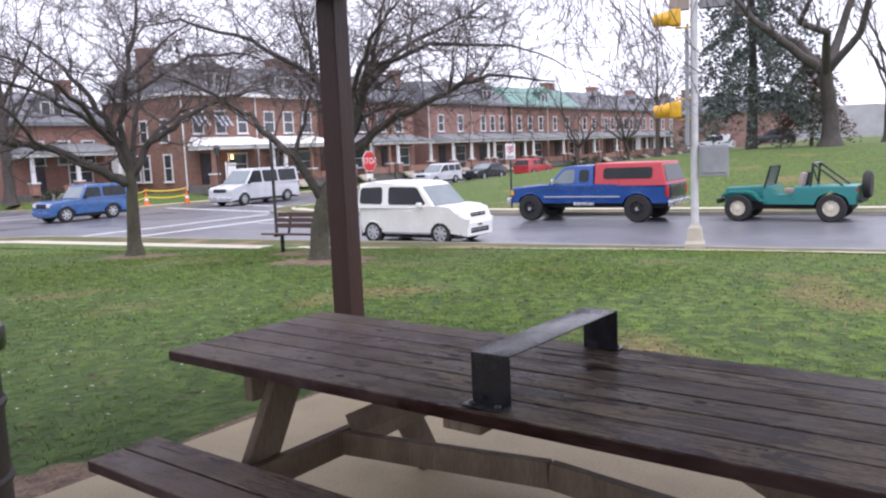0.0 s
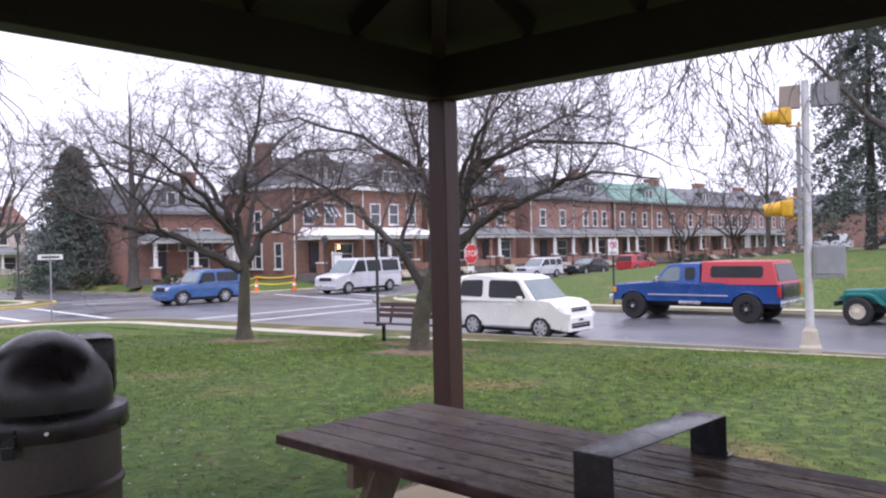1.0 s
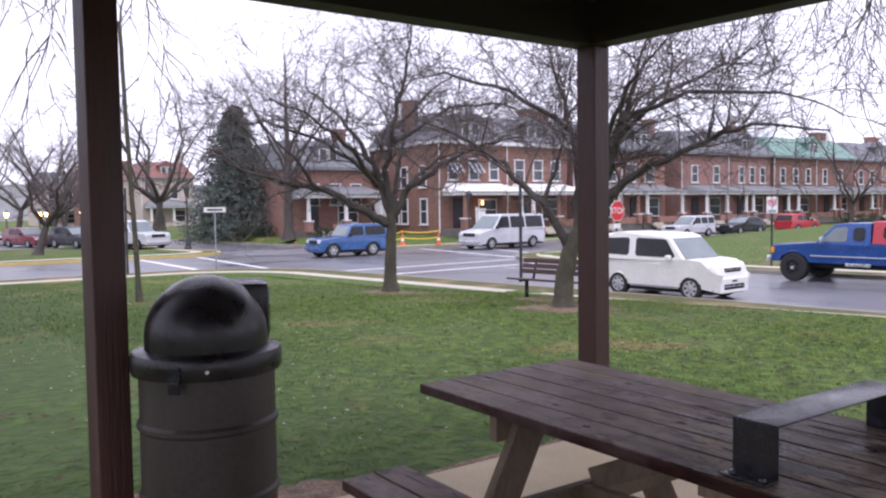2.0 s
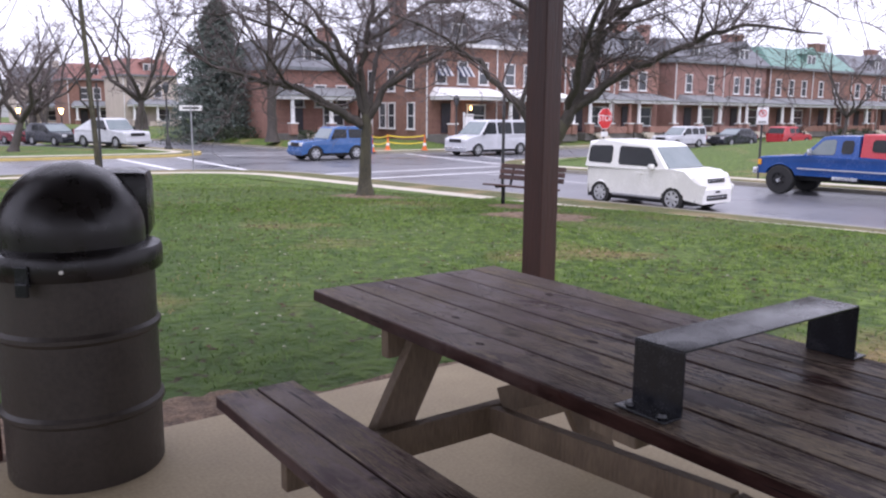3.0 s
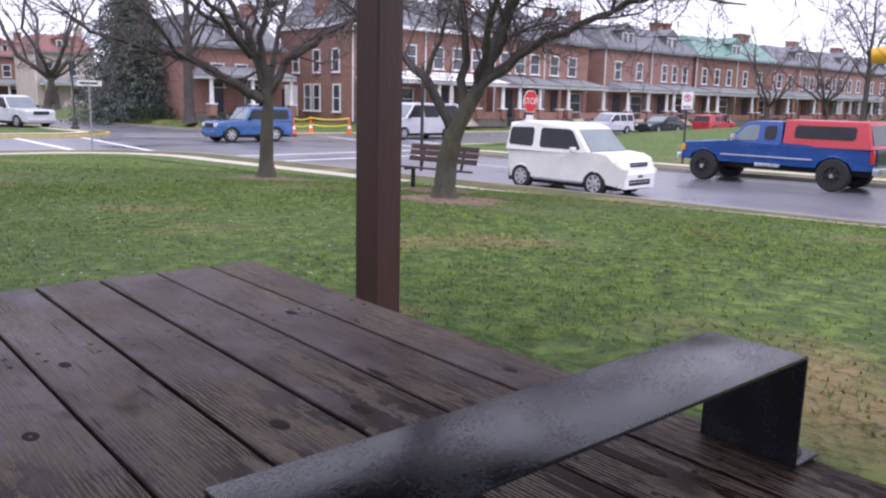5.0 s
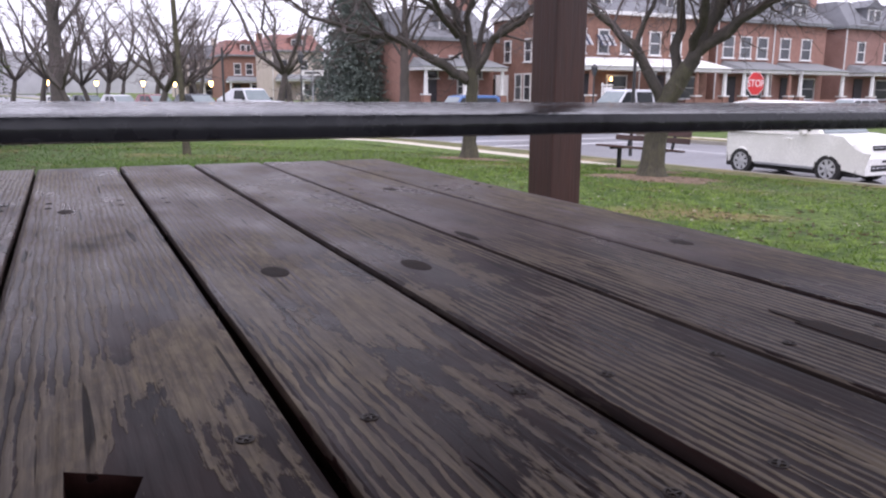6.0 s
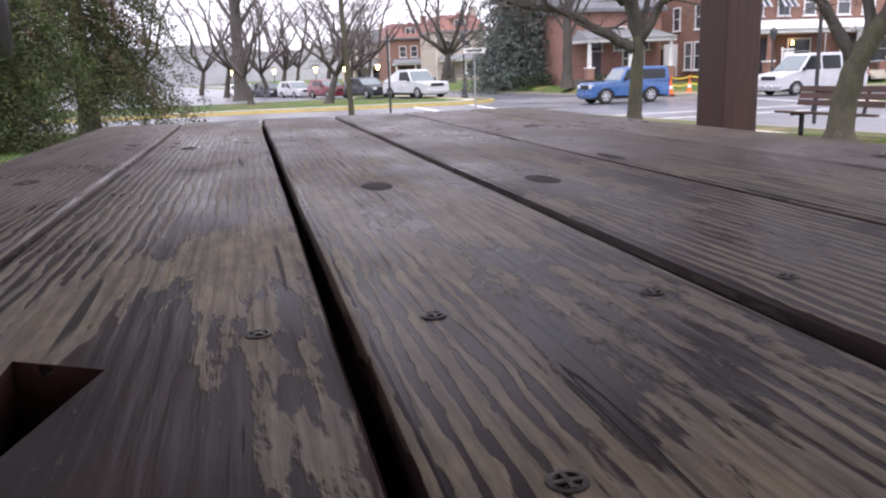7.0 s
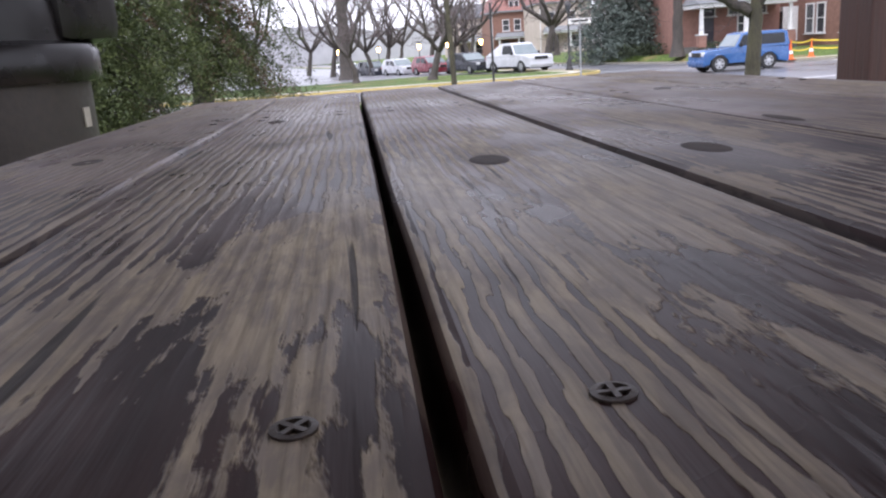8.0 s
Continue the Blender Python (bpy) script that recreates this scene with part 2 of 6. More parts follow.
RIM_SILVER = material("silver_rim", (0.38, 0.39, 0.41), (0.58, 0.59, 0.60), 8, 0.35, 0.0, metal=0.6)
RIM_WHITE = material("cream_rim", (0.50, 0.46, 0.36), (0.66, 0.62, 0.50), 9, 0.5, 0.1)
UNDERSIDE = material("dark_underbody", (0.010, 0.010, 0.011), (0.022, 0.022, 0.023), 6, 0.8, 0.1)
PLASTIC_BLACK = material("black_plastic", (0.009, 0.007, 0.007), (0.017, 0.014, 0.014), 6, 0.30, 0.06, fine=14, spec=0.4)
DRUM_GREY = material("grey_brown_drum", (0.028, 0.0225, 0.0185), (0.054, 0.043, 0.035), 3, 0.5, 0.15, fine=50)


# ---- builders ----
def box(bm, centre, size, turn=None, bevel=0.0):
    made = bmesh.ops.create_cube(bm, size=1.0)["verts"]
    bmesh.ops.scale(bm, vec=size, verts=made)
    if bevel:
        edges = list({e for v in made for e in v.link_edges})
        made = list({v for f in bmesh.ops.bevel(bm, geom=edges, offset=bevel, segments=2, affect="EDGES", profile=0.6)["faces"] for v in f.verts} | {v for v in made if v.is_valid})
    m = Matrix.Translation(centre) @ (turn.to_4x4() if turn else Matrix())
    bmesh.ops.transform(bm, matrix=m, verts=made)
    return made


def rod(bm, a, b, r0, r1=None, sides=10, caps=True):
    a, b = Vector(a), Vector(b)
    r1 = r0 if r1 is None else r1
    d = b - a
    made = bmesh.ops.create_cone(bm, cap_ends=caps, segments=sides, radius1=r0, radius2=max(r1, 0.0005), depth=d.length)["verts"]
    m = Matrix.Translation((a + b) / 2) @ d.to_track_quat("Z", "Y").to_matrix().to_4x4()
    bmesh.ops.transform(bm, matrix=m, verts=made)
    return made


def beam(bm, a, b, w, h, up=(0, 0, 1), bevel=0.004):
    """A squared timber from a to b, w wide and h high."""
    a, b = Vector(a), Vector(b)
    y = (b - a).normalized()
    x = y.cross(Vector(up)).normalized()
    z = x.cross(y)
    t = Matrix((x, y, z)).transposed()
    return box(bm, (a + b) / 2, (w, (b - a).length, h), t, bevel)


def lathe(bm, profile, sides=32, centre=(0, 0, 0), caps=True):
    rings = []
    for r, z in profile:
        rings.append([bm.verts.new((centre[0] + r * math.cos(2 * math.pi * k / sides), centre[1] + r * math.sin(2 * math.pi * k / sides), centre[2] + z)) for k in range(sides)])
    for a, b in zip(rings, rings[1:]):
        for k in range(sides):
            bm.faces.new((a[k], a[(k + 1) % sides], b[(k + 1) % sides], b[k]))
    if caps and profile[0][0] > 0.001:
        bm.faces.new(rings[0][::-1])
    if caps and profile[-1][0] > 0.001:
        bm.faces.new(rings[-1])
    return rings


def prism(bm, outline, half, axis="y", shift=0.0):
    """Extrude an outline of (x, z) sideways from -half to half."""
    lo = [bm.verts.new((x, shift - half, z)) for x, z in outline]
    hi = [bm.verts.new((x, shift + half, z)) for x, z in outline]
    k = len(outline)
    for i in range(k):
        bm.faces.new((lo[i], lo[(i + 1) % k], hi[(i + 1) % k], hi[i]))
    bm.faces.new(lo[::-1])
    bm.faces.new(hi)
    return lo + hi


def mesh_of(name, bm, material_, smooth=False):
    bmesh.ops.recalc_face_normals(bm, faces=bm.faces)
    me = bpy.data.meshes.new(name)
    bm.to_mesh(me)
    bm.free()
    me.materials.append(material_)
    if smooth:
        me.shade_smooth()
        me.set_sharp_from_angle(angle=radians(38))
    return me


def part(name, bm, material_, parent, label="", smooth=False):
    ob = new(name, mesh_of(name, bm, material_, smooth))
    ob.parent = parent
    return tagged(ob, label)


def single(name, bm, material_, label, category, group="", kind="", smooth=False):
    return tagged(new(name, mesh_of(name, bm, material_, smooth)), label, category, group, kind)


def thing(name, at, label, category, group="", turn=0.0, kind=""):
    ob = new(name)
    ob.matrix_world = pose(*at, 0, 0, turn)
    ob.empty_display_size = 0.1
    return tagged(ob, label, category, group, kind)


def mesh_from(name, verts, faces, material_, smooth=False):
    me = bpy.data.meshes.new(name)
    me.from_pydata(verts, [], faces)
    me.materials.append(material_)
    me.update()
    if smooth:
        me.shade_smooth()
    return me


# ---- the lie of the land: u runs along the near street, v across it ----
def uv(x, y):
    return -0.168 * x + 0.986 * y, 0.986 * x + 0.168 * y


def xy(u, v):
    return -0.168 * u + 0.986 * v, 0.986 * u + 0.168 * v


ROAD_Z = -1.03
NEAR_KERB, FAR_KERB = 16.5, 25.6
CROSS_NEAR, CROSS_FAR = 29.5, 40.2


def smooth01(a, b, x):
    t = min(max((x - a) / (b - a), 0.0), 1.0)
    return t * t * (3 - 2 * t)


def land(x, y):
    u, v = uv(x, y)
    up, vp = max(u, 0.0), max(v, 0.0)
    if y > CROSS_FAR:
        if x > 30 - 0.17 * (y - 40) - 8:
            return -0.92 + 0.35 * smooth01(CROSS_FAR, 46, y)
        return -0.92 - 0.5 * smooth01(45, 90, y)
    if v > FAR_KERB:
        hill = smooth01(FAR_KERB + 0.5, 48, v) * (1 - smooth01(2, 30, u))
        return -0.90 + 1.75 * hill
    return max(-0.004 * vp - 0.0028 * vp * vp - 0.006 * up - 0.0009 * up * up - 0.10 * smooth01(12.0, 14.9, v), -0.90)




# ---- ground, streets, kerbs ----
class Block:
    """A street block: its rounded corner, the outward normals of its two kerb lines, and its pavement path."""

    def __init__(self, corner, n1, n2, radius, reach1, reach2):
        self.p, self.n1, self.n2, self.r = Vector(corner), Vector(n1).normalized(), Vector(n2).normalized(), radius
        det = self.n1.x * self.n2.y - self.n1.y * self.n2.x
        self.c = self.p + Vector(((-radius * self.n2.y + radius * self.n1.y) / det, (-radius * self.n1.x + radius * self.n2.x) / det))
        a1, a2 = math.atan2(self.n1.y, self.n1.x), math.atan2(self.n2.y, self.n2.x)
        while a2 - a1 > math.pi:
            a2 -= 2 * math.pi
        while a2 - a1 < -math.pi:
            a2 += 2 * math.pi
        s = 1 if a2 > a1 else -1
        t1, t2 = Vector((s * self.n1.y, -s * self.n1.x)), Vector((-s * self.n2.y, s * self.n2.x))
        first, last = self.c + self.n1 * radius, self.c + self.n2 * radius
        self.path = [(first + t1 * reach1 * (1 - k / 40) ** 1.5, self.n1) for k in range(40)]
        for k in range(13):
            a = a1 + (a2 - a1) * k / 12
            n = Vector((math.cos(a), math.sin(a)))
            self.path.append((self.c + n * radius, n))
        self.path += [(last + t2 * reach2 * (k / 40) ** 1.5, self.n2) for k in range(1, 41)]

    def outside(self, x, y):
        d = Vector((x, y)) - self.p
        q1, q2 = d.dot(self.n1) + self.r, d.dot(self.n2) + self.r
        return math.hypot(max(q1, 0), max(q2, 0)) + min(max(q1, q2), 0) - self.r

    def ribbon(self, name, back0, back1, z0, z1, material_, kind_label, drop=0.0):
        vs, fs = [], []
        for p, n in self.path:
            a, b = p - n * back0, p - n * back1
            za = z0 if z0 is not None else land(a.x, a.y) + 0.015
            zb = z1 if z1 is not None else land(b.x, b.y) + 0.015
            vs += [(a.x, a.y, za), (b.x, b.y, zb)] + ([(a.x, a.y, za - drop), (b.x, b.y, zb - drop)] if drop else [])
        w = 4 if drop else 2
        for k in range(len(self.path) - 1):
            i, j = k * w, k * w + w
            fs.append((i, i + 1, j + 1, j))
            if drop:
                fs += [(i, j, j + 2, i + 2), (i + 1, i + 3, j + 3, j + 1)]
        return tagged(new(name, mesh_from(name, vs, fs, material_)), kind_label, "ground", kind="structure")


V_AXIS, U_AXIS = (0.986, 0.168), (-0.168, 0.986)
LAWN = Block((11.7, 29.5), V_AXIS, (0, 1), 6.0, 70, 90)
HILL = Block((21.2, 28.5), (-0.986, -0.168), (0, 1), 5.0, 70, 130)
PARK = Block((15.0, 40.2), (0, -1), V_AXIS, 3.5, 90, 160)
ROW = Block((22.2, 37.6), (0, -1), (-0.986, -0.168), 3.5, 130, 160)
BLOCKS = (LAWN, HILL, PARK, ROW)


def lines(fine0, fine1, step, far0, far1):
    out, x, s = [], fine0, step
    while x <= fine1:
        out.append(x)
        x += step
    while x < far1:
        s *= 1.25
        x += s
        out.append(x)
    x, s = fine0, step
    low = []
    while x > far0:
        s *= 1.25
        x -= s
        low.append(x)
    return low[::-1] + out


gx, gy = lines(-9, 32, 0.55, -1500, 1500), lines(-5, 50, 0.55, -1500, 1500)
gv = []
for y in gy:
    for x in gx:
        d = min(b.outside(x, y) for b in BLOCKS)
        z = land(x, y) + 0.03 * noise.noise((x * 0.35, y * 0.35, 0)) * smooth01(1.5, 6, math.hypot(x, y))
        if -4.2 < x < 1.5 and 0.9 < y < 1.62:
            z -= 0.07
        if -3.2 < x < 2.6 and -6 < y < 0.98:
            z = -0.10
        gv.append((x, y, z - 0.5 * smooth01(-1.3, -0.5, d)))
w = len(gx)
gf = [(j * w + i, j * w + i + 1, (j + 1) * w + i + 1, (j + 1) * w + i) for j in range(len(gy) - 1) for i in range(w - 1)]
tagged(new("ground", mesh_from("ground", gv, gf, GRASS_GROUND, True)), "wet green winter lawn with thin and straw-coloured patches", "lawn", kind="structure")

bm = bmesh.new()
bmesh.ops.create_grid(bm, x_segments=1, y_segments=1, size=1)
bmesh.ops.transform(bm, matrix=Matrix.Translation((30, 60, ROAD_Z)) @ Matrix.Diagonal((170, 170, 1, 1)), verts=bm.verts)
single("road", bm, ASPHALT, "wet grey asphalt street crossing", "road", kind="structure")

for b, strip, top in ((LAWN, 1.5, None), (HILL, 1.0, ROAD_Z + 0.14), (PARK, 1.0, ROAD_Z + 0.14), (ROW, 1.2, ROAD_Z + 0.14)):
    b.ribbon("kerb", 0.0, 0.15, ROAD_Z + 0.13, ROAD_Z + 0.13, YELLOW_PAINT if b is PARK else KERB, "yellow painted concrete kerb beside the street" if b is PARK else "worn concrete kerb beside the street", 0.3)
    b.ribbon("verge", 0.15, strip, ROAD_Z + 0.125, top, VERGE, "narrow worn grass verge behind the kerb")
    b.ribbon("pavement", strip, strip + 0.66, top and top + 0.005, top and top + 0.01, PALE_CONCRETE, "narrow pale concrete footpath", 0.1)
    b.ribbon("verge", strip + 0.66, strip + 1.8, top, None, GRASS_GROUND, "grass edge of the lawn beside the footpath")


def stripe(points, width):
    """A painted line on the street, 4 mm proud."""
    vs, fs = [], []
    for i, p in enumerate(points):
        a, c = Vector(points[max(i - 1, 0)]), Vector(points[min(i + 1, len(points) - 1)])
        d = (c - a).normalized()
        n = Vector((-d.y, d.x)) * width / 2
        vs += [(p[0] + n.x, p[1] + n.y, ROAD_Z + 0.004), (p[0] - n.x, p[1] - n.y, ROAD_Z + 0.004)]
    fs = [(2 * i, 2 * i + 1, 2 * i + 3, 2 * i + 2) for i in range(len(points) - 1)]
    return tagged(new("road_marking", mesh_from("road_marking", vs, fs, ROAD_PAINT)), "worn white painted line on the street", "road marking", "road markings", "structure")


stripe([(11.4, 26.6), (11.9, 39.8)], 0.26)
stripe([(9.0, 28.4), (8.9, 39.8)], 0.30)
stripe([(12.2, 25.6), (22.6, 26.0)], 0.26)
stripe([(13.0, 22.9), (22.0, 23.4)], 0.26)
stripe([(23.6, 26.5), (25.0, 38.0)], 0.26)
stripe([(26.6, 28.8), (28.2, 38.0)], 0.26)
stripe([(14.2, 40.6), (23.0, 38.6)], 0.26)
stripe([(14.2, 43.2), (23.0, 41.6)], 0.26)
stripe([(19.5, 16.0), (19.1, 22.6)], 0.12)

# concrete slab under the shelter, bare dirt along its edge
bm = bmesh.new()
box(bm, (-0.6, -2.4, -0.06), (5.6, 6.5, 0.12), None, 0.012)
single("shelter_floor", bm, CONCRETE, "tan concrete slab under the picnic table", "floor", kind="structure")
vs, fs = [], []
for i in range(120):
    for j in range(12):
        x = -3.6 + i * 0.0507
        e = 0.66 + 0.35 * noise.noise((x * 1.7, 3, 0)) + 0.30 * noise.noise((x * 6, 1, 0)) + 0.16 * noise.noise((x * 19, 4, 0))
        if x > -0.5:
            e = e * max(0.0, 1 - (x + 0.5) * 0.9) - 0.10 * min((x + 0.5) * 0.9, 1)
        y = 0.84 + j / 11 * (0.15 + max(e, -0.02))
        z = 0.012 + 0.03 * noise.noise((x * 3, y * 4, 0)) - 0.06 * smooth01(8, 11, j) - 0.03 * smooth01(2, 0, -j)
        vs.append((x, y, z))
fs = [(i * 12 + j, i * 12 + j + 1, (i + 1) * 12 + j + 1, (i + 1) * 12 + j) for i in range(119) for j in range(11)]
tagged(new("bare_earth", mesh_from("bare_earth", vs, fs, DIRT, True)), "strip of bare reddish dirt beside the slab", "dirt", kind="structure")

# ---- picnic table ----
RUSTY = material("rusted_screw", (0.022, 0.015, 0.012), (0.060, 0.040, 0.030), 300, 0.5, 0.3, metal=0.5, fine=900, dist=0.0005)
KNOT = material("knot_wood", (0.024, 0.015, 0.013), (0.075, 0.050, 0.040), 160, 0.75, 0.5, fine=400, dist=0.001, spec=0.2)
SEAMS = (0.0, 0.150, 0.3000, 0.4465, 0.5915, 0.739, 0.875)
GAPS = (0.0, 0.0035, 0.0055, 0.0065, 0.0035, 0.0030, 0.0)
TABLE_LEN, TOP = 3.07, 0.75


def plank(x0, x1, y0, y1, top, thick, foot0=0.0, foot1=0.0):
    """A board with eased, slightly worn edges; its grain runs along y."""
    bm = bmesh.new()
    ys = [y0 + (y1 - y0) * k / 24 for k in range(25)]
    xs = [x0, x0 + 0.0018, x0 + 0.005, x1 - 0.005, x1 - 0.0018, x1]
    zs = [top - 0.005, top - 0.0014, top, top, top - 0.0014, top - 0.005]
    rows = []
    for k, y in enumerate(ys):
        wob = 0.0012 * noise.noise((x0 * 9, y * 5, 1))
        ring = [bm.verts.new((x + (wob if i < 3 else -wob), y, z + 0.0012 * noise.noise((x * 4, y * 2, 7)))) for i, (x, z) in enumerate(zip(xs, zs))]
        ring += [bm.verts.new((x1 + foot1, y, top - thick)), bm.verts.new((x0 - foot0, y, top - thick))]
        rows.append(ring)
    for a, b in zip(rows, rows[1:]):
        for i in range(8):
            bm.faces.new((a[i], a[(i + 1) % 8], b[(i + 1) % 8], b[i]))
    bm.faces.new(rows[0])
    bm.faces.new(rows[-1][::-1])
    return bm


table = thing("picnic_table", (0, 0, 0), "dark brown stained wooden picnic table with worn wet boards", "picnic table")
for k in range(6):
    a, b = SEAMS[k] + GAPS[k] / 2, SEAMS[k + 1] - GAPS[k + 1] / 2
    trim = (0.0, 0.004, -0.002, 0.003, 0.006, 0.001)[k]
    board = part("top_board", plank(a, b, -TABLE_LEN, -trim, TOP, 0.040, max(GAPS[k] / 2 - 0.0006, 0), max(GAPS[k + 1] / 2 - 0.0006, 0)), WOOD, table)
    if k == 1:
        # a piece broken out of the second board
        bm = bmesh.new()
        prism(bm, [(0.197, 0.705), (0.224, 0.705), (0.226, 0.76), (0.195, 0.76)], 0.040, "y", -1.440)
        for v in bm.verts:
            if v.co.y > -1.43 and v.co.x > 0.21:
                v.co.y -= 0.018
            if v.co.y < -1.45 and v.co.x > 0.21:
                v.co.x -= 0.017
            if v.co.y < -1.45 and v.co.x < 0.20:
                v.co.y -= 0.012
        cutter = new("cutter", mesh_of("cutter", bm, WOOD))
        cut = board.modifiers.new("cut", "BOOLEAN")
        cut.operation, cut.object, cut.solver = "DIFFERENCE", cutter, "EXACT"
        board.data = bpy.data.meshes.new_from_object(board.evaluated_get(bpy.context.evaluated_depsgraph_get()))
        board.modifiers.clear()
        bpy.data.objects.remove(cutter)
    # screws over the three cross supports
    for sy in (-0.53, -0.58, -1.398, -1.520, -2.60, -2.65):
        for sx in (a + 0.029, b - 0.026):
            if k == 1 and sx < 0.25 and -1.6 < sy < -1.3:
                continue
            bm = bmesh.new()
            lathe(bm, [(0.0047, -0.004), (0.0047, -0.0006), (0.0034, -0.0004), (0.0016, -0.0018), (0.0004, -0.002)], 14)
            box(bm, (0, 0, -0.0009), (0.0066, 0.0013, 0.0012))
            box(bm, (0, 0, -0.00092), (0.0013, 0.0066, 0.0012))
            screw = part("screw", bm, RUSTY, board, "dark rusted screw head" if (k, sy) == (2, -1.398) else "", True)
            screw.matrix_local = Matrix.Translation((sx + 0.003 * noise.noise((k, sy, 2)), sy + 0.004 * noise.noise((sx * 40, sy, 5)), TOP + 0.0009)) @ Matrix.Rotation(sx * 90, 4, "Z")
for kx, ky, ra, rb in ((0.366, -1.066, 0.012, 0.022), (0.492, -1.089, 0.012, 0.026), (0.605, -0.972, 0.006, 0.03), (0.20, -0.62, 0.010, 0.018), (0.08, -0.9, 0.012, 0.02), (0.68, -0.55, 0.011, 0.02), (0.40, -2.05, 0.012, 0.022), (0.12, -2.3, 0.011, 0.02), (0.80, -1.1, 0.010, 0.018)):
    bm = bmesh.new()
    lathe(bm, [(1.0, -0.3), (0.9, 0.15), (0.55, 0.30), (0.2, 0.12), (0.02, 0.05)], 20)
    bmesh.ops.transform(bm, matrix=Matrix.Translation((kx, ky, TOP + 0.0002)) @ Matrix.Diagonal((ra, rb, 0.0012, 1)), verts=bm.verts)
    part("knot", bm, KNOT, table, "dark raised knot in the wood", True)
for gx_, gy_, ga, gb in ((0.672, -1.43, 0.011, 0.085),):
    bm = bmesh.new()
    ring = [bm.verts.new((gx_ + ga * math.cos(k * 0.2618) * (1 + 0.5 * noise.noise((k * 0.9, gx_ * 7, 0))), gy_ + gb * math.sin(k * 0.2618) * (1 + 0.3 * noise.noise((k * 0.7, 5, gx_))), TOP + 0.0007)) for k in range(24)]
    low = [bm.verts.new((v.co.x, v.co.y, TOP - 0.004)) for v in ring]
    bm.faces.new(ring)
    for k in range(24):
        bm.faces.new((low[k], low[(k + 1) % 24], ring[(k + 1) % 24], ring[k]))
    part("gouge", bm, KNOT, table, "dark rotted scar along the grain")
bm = bmesh.new()
beam(bm, (0.02, -1.46, 0.690), (0.855, -1.46, 0.690), 0.14, 0.038)
part("top_support", bm, LEG_WOOD, table)
for side in (0, 1):
    for k in (0, 1):
        x = -0.40 + k * 0.152 + side * 1.395
        part("seat_board", plank(x, x + 0.143, -TABLE_LEN, -0.04, 0.43, 0.040), WOOD, table)
for y, inner in ((-0.50, -1), (-2.57, 1)):
    for s, mid in ((-1, 0.4375), (1, 0.4375)):
        bm = bmesh.new()
        beam(bm, (mid + s * 0.24, y, 0.69), (mid + s * 0.62, y, 0.0), 0.14, 0.042, (0, 1, 0), 0.005)
        leg = part("leg", bm, LEG_WOOD, table)
        for dz in (0.33, 0.39):
            bm = bmesh.new()
            bx = mid + s * (0.24 + 0.38 * (0.69 - dz) / 0.69) + s * 0.02 * (1 if dz > 0.35 else -1)
            rod(bm, (bx, y + inner * 0.020, dz), (bx, y - inner * 0.028, dz), 0.011, 0.010, 8)
            part("bolt", bm, RUSTY, leg)
    bm = bmesh.new()
    beam(bm, (-0.38, y + inner * 0.044, 0.335), (1.255, y + inner * 0.044, 0.335), 0.042, 0.105)
    part("seat_support", bm, LEG_WOOD, table)
    bm = bmesh.new()
    beam(bm, (0.03, y - inner * 0.044, 0.655), (0.845, y - inner * 0.044, 0.655), 0.042, 0.105)
    part("top_support", bm, LEG_WOOD, table)
    bm = bmesh.new()
    beam(bm, (0.416, y + inner * 0.066, 0.335), (0.416, -1.535 - inner * 0.002, 0.410), 0.040, 0.095)
    part("stretcher", bm, LEG_WOOD, table)
    bm = bmesh.new()
    beam(bm, (0.4585, y + inner * 0.068, 0.40), (0.4585, y + inner * 0.62, 0.665), 0.040, 0.09)
    part("brace", bm, LEG_WOOD, table)

# steel bracket bolted across the table top
bracket = thing("steel_bracket", (0.0, 0.0, TOP), "black painted steel hoop bolted across the table top", "bracket")
BR0, BR1, BRX0, BRX1, BRH, BRT = -1.598, -1.460, 0.083, 0.824, 0.152, 0.005
mid = (BR0 + BR1) / 2
bm = bmesh.new()
box(bm, ((BRX0 + BRX1) / 2, mid, BRH), (BRX1 - BRX0, BR1 - BR0, BRT), None, 0.002)
part("top_plate", bm, BLACK_STEEL, bracket, "wet black steel strap", True)
for x, s in ((BRX0, -1), (BRX1, 1)):
    bm = bmesh.new()
    box(bm, (x - s * BRT / 2, mid, BRH / 2), (BRT, BR1 - BR0, BRH - BRT), None, 0.0015)
    part("upright", bm, BLACK_STEEL, bracket)
    bm = bmesh.new()
    box(bm, (x + s * 0.028, mid, 0.005), (0.062, BR1 - BR0 + 0.004, BRT), None, 0.002)
    foot = part("foot_plate", bm, BLACK_STEEL, bracket)
    for dy in (-0.045, 0.045):
        bm = bmesh.new()
        rod(bm, (x + s * 0.034, mid + dy, 0.008), (x + s * 0.034, mid + dy, 0.016), 0.013, 0.010, 14)
        part("bolt", bm, BLACK_STEEL, foot)

# ---- shelter: posts, beams, hipped roof ----
EAVE = 2.50
shelter = thing("picnic_shelter", (0, 0, 0), "dark brown timber picnic shelter with a low hipped roof", "shelter")
CORNERS = [(1.915, 0.84), (-1.05, 0.92), (-4.0, 0.80), (-4.18, -5.0), (-1.2, -5.07), (1.78 + 0.55, -5.10)]
for x, y in CORNERS:
    bm = bmesh.new()
    box(bm, (x, y, EAVE / 2), (0.145, 0.145, EAVE), Euler((0, 0, radians(6))).to_matrix(), 0.008)
    part("post", bm, POST_WOOD, shelter)
OUT = [(1.90, 0.85), (-4.0, 0.76), (-4.18, -5.0), (2.33, -5.10)]
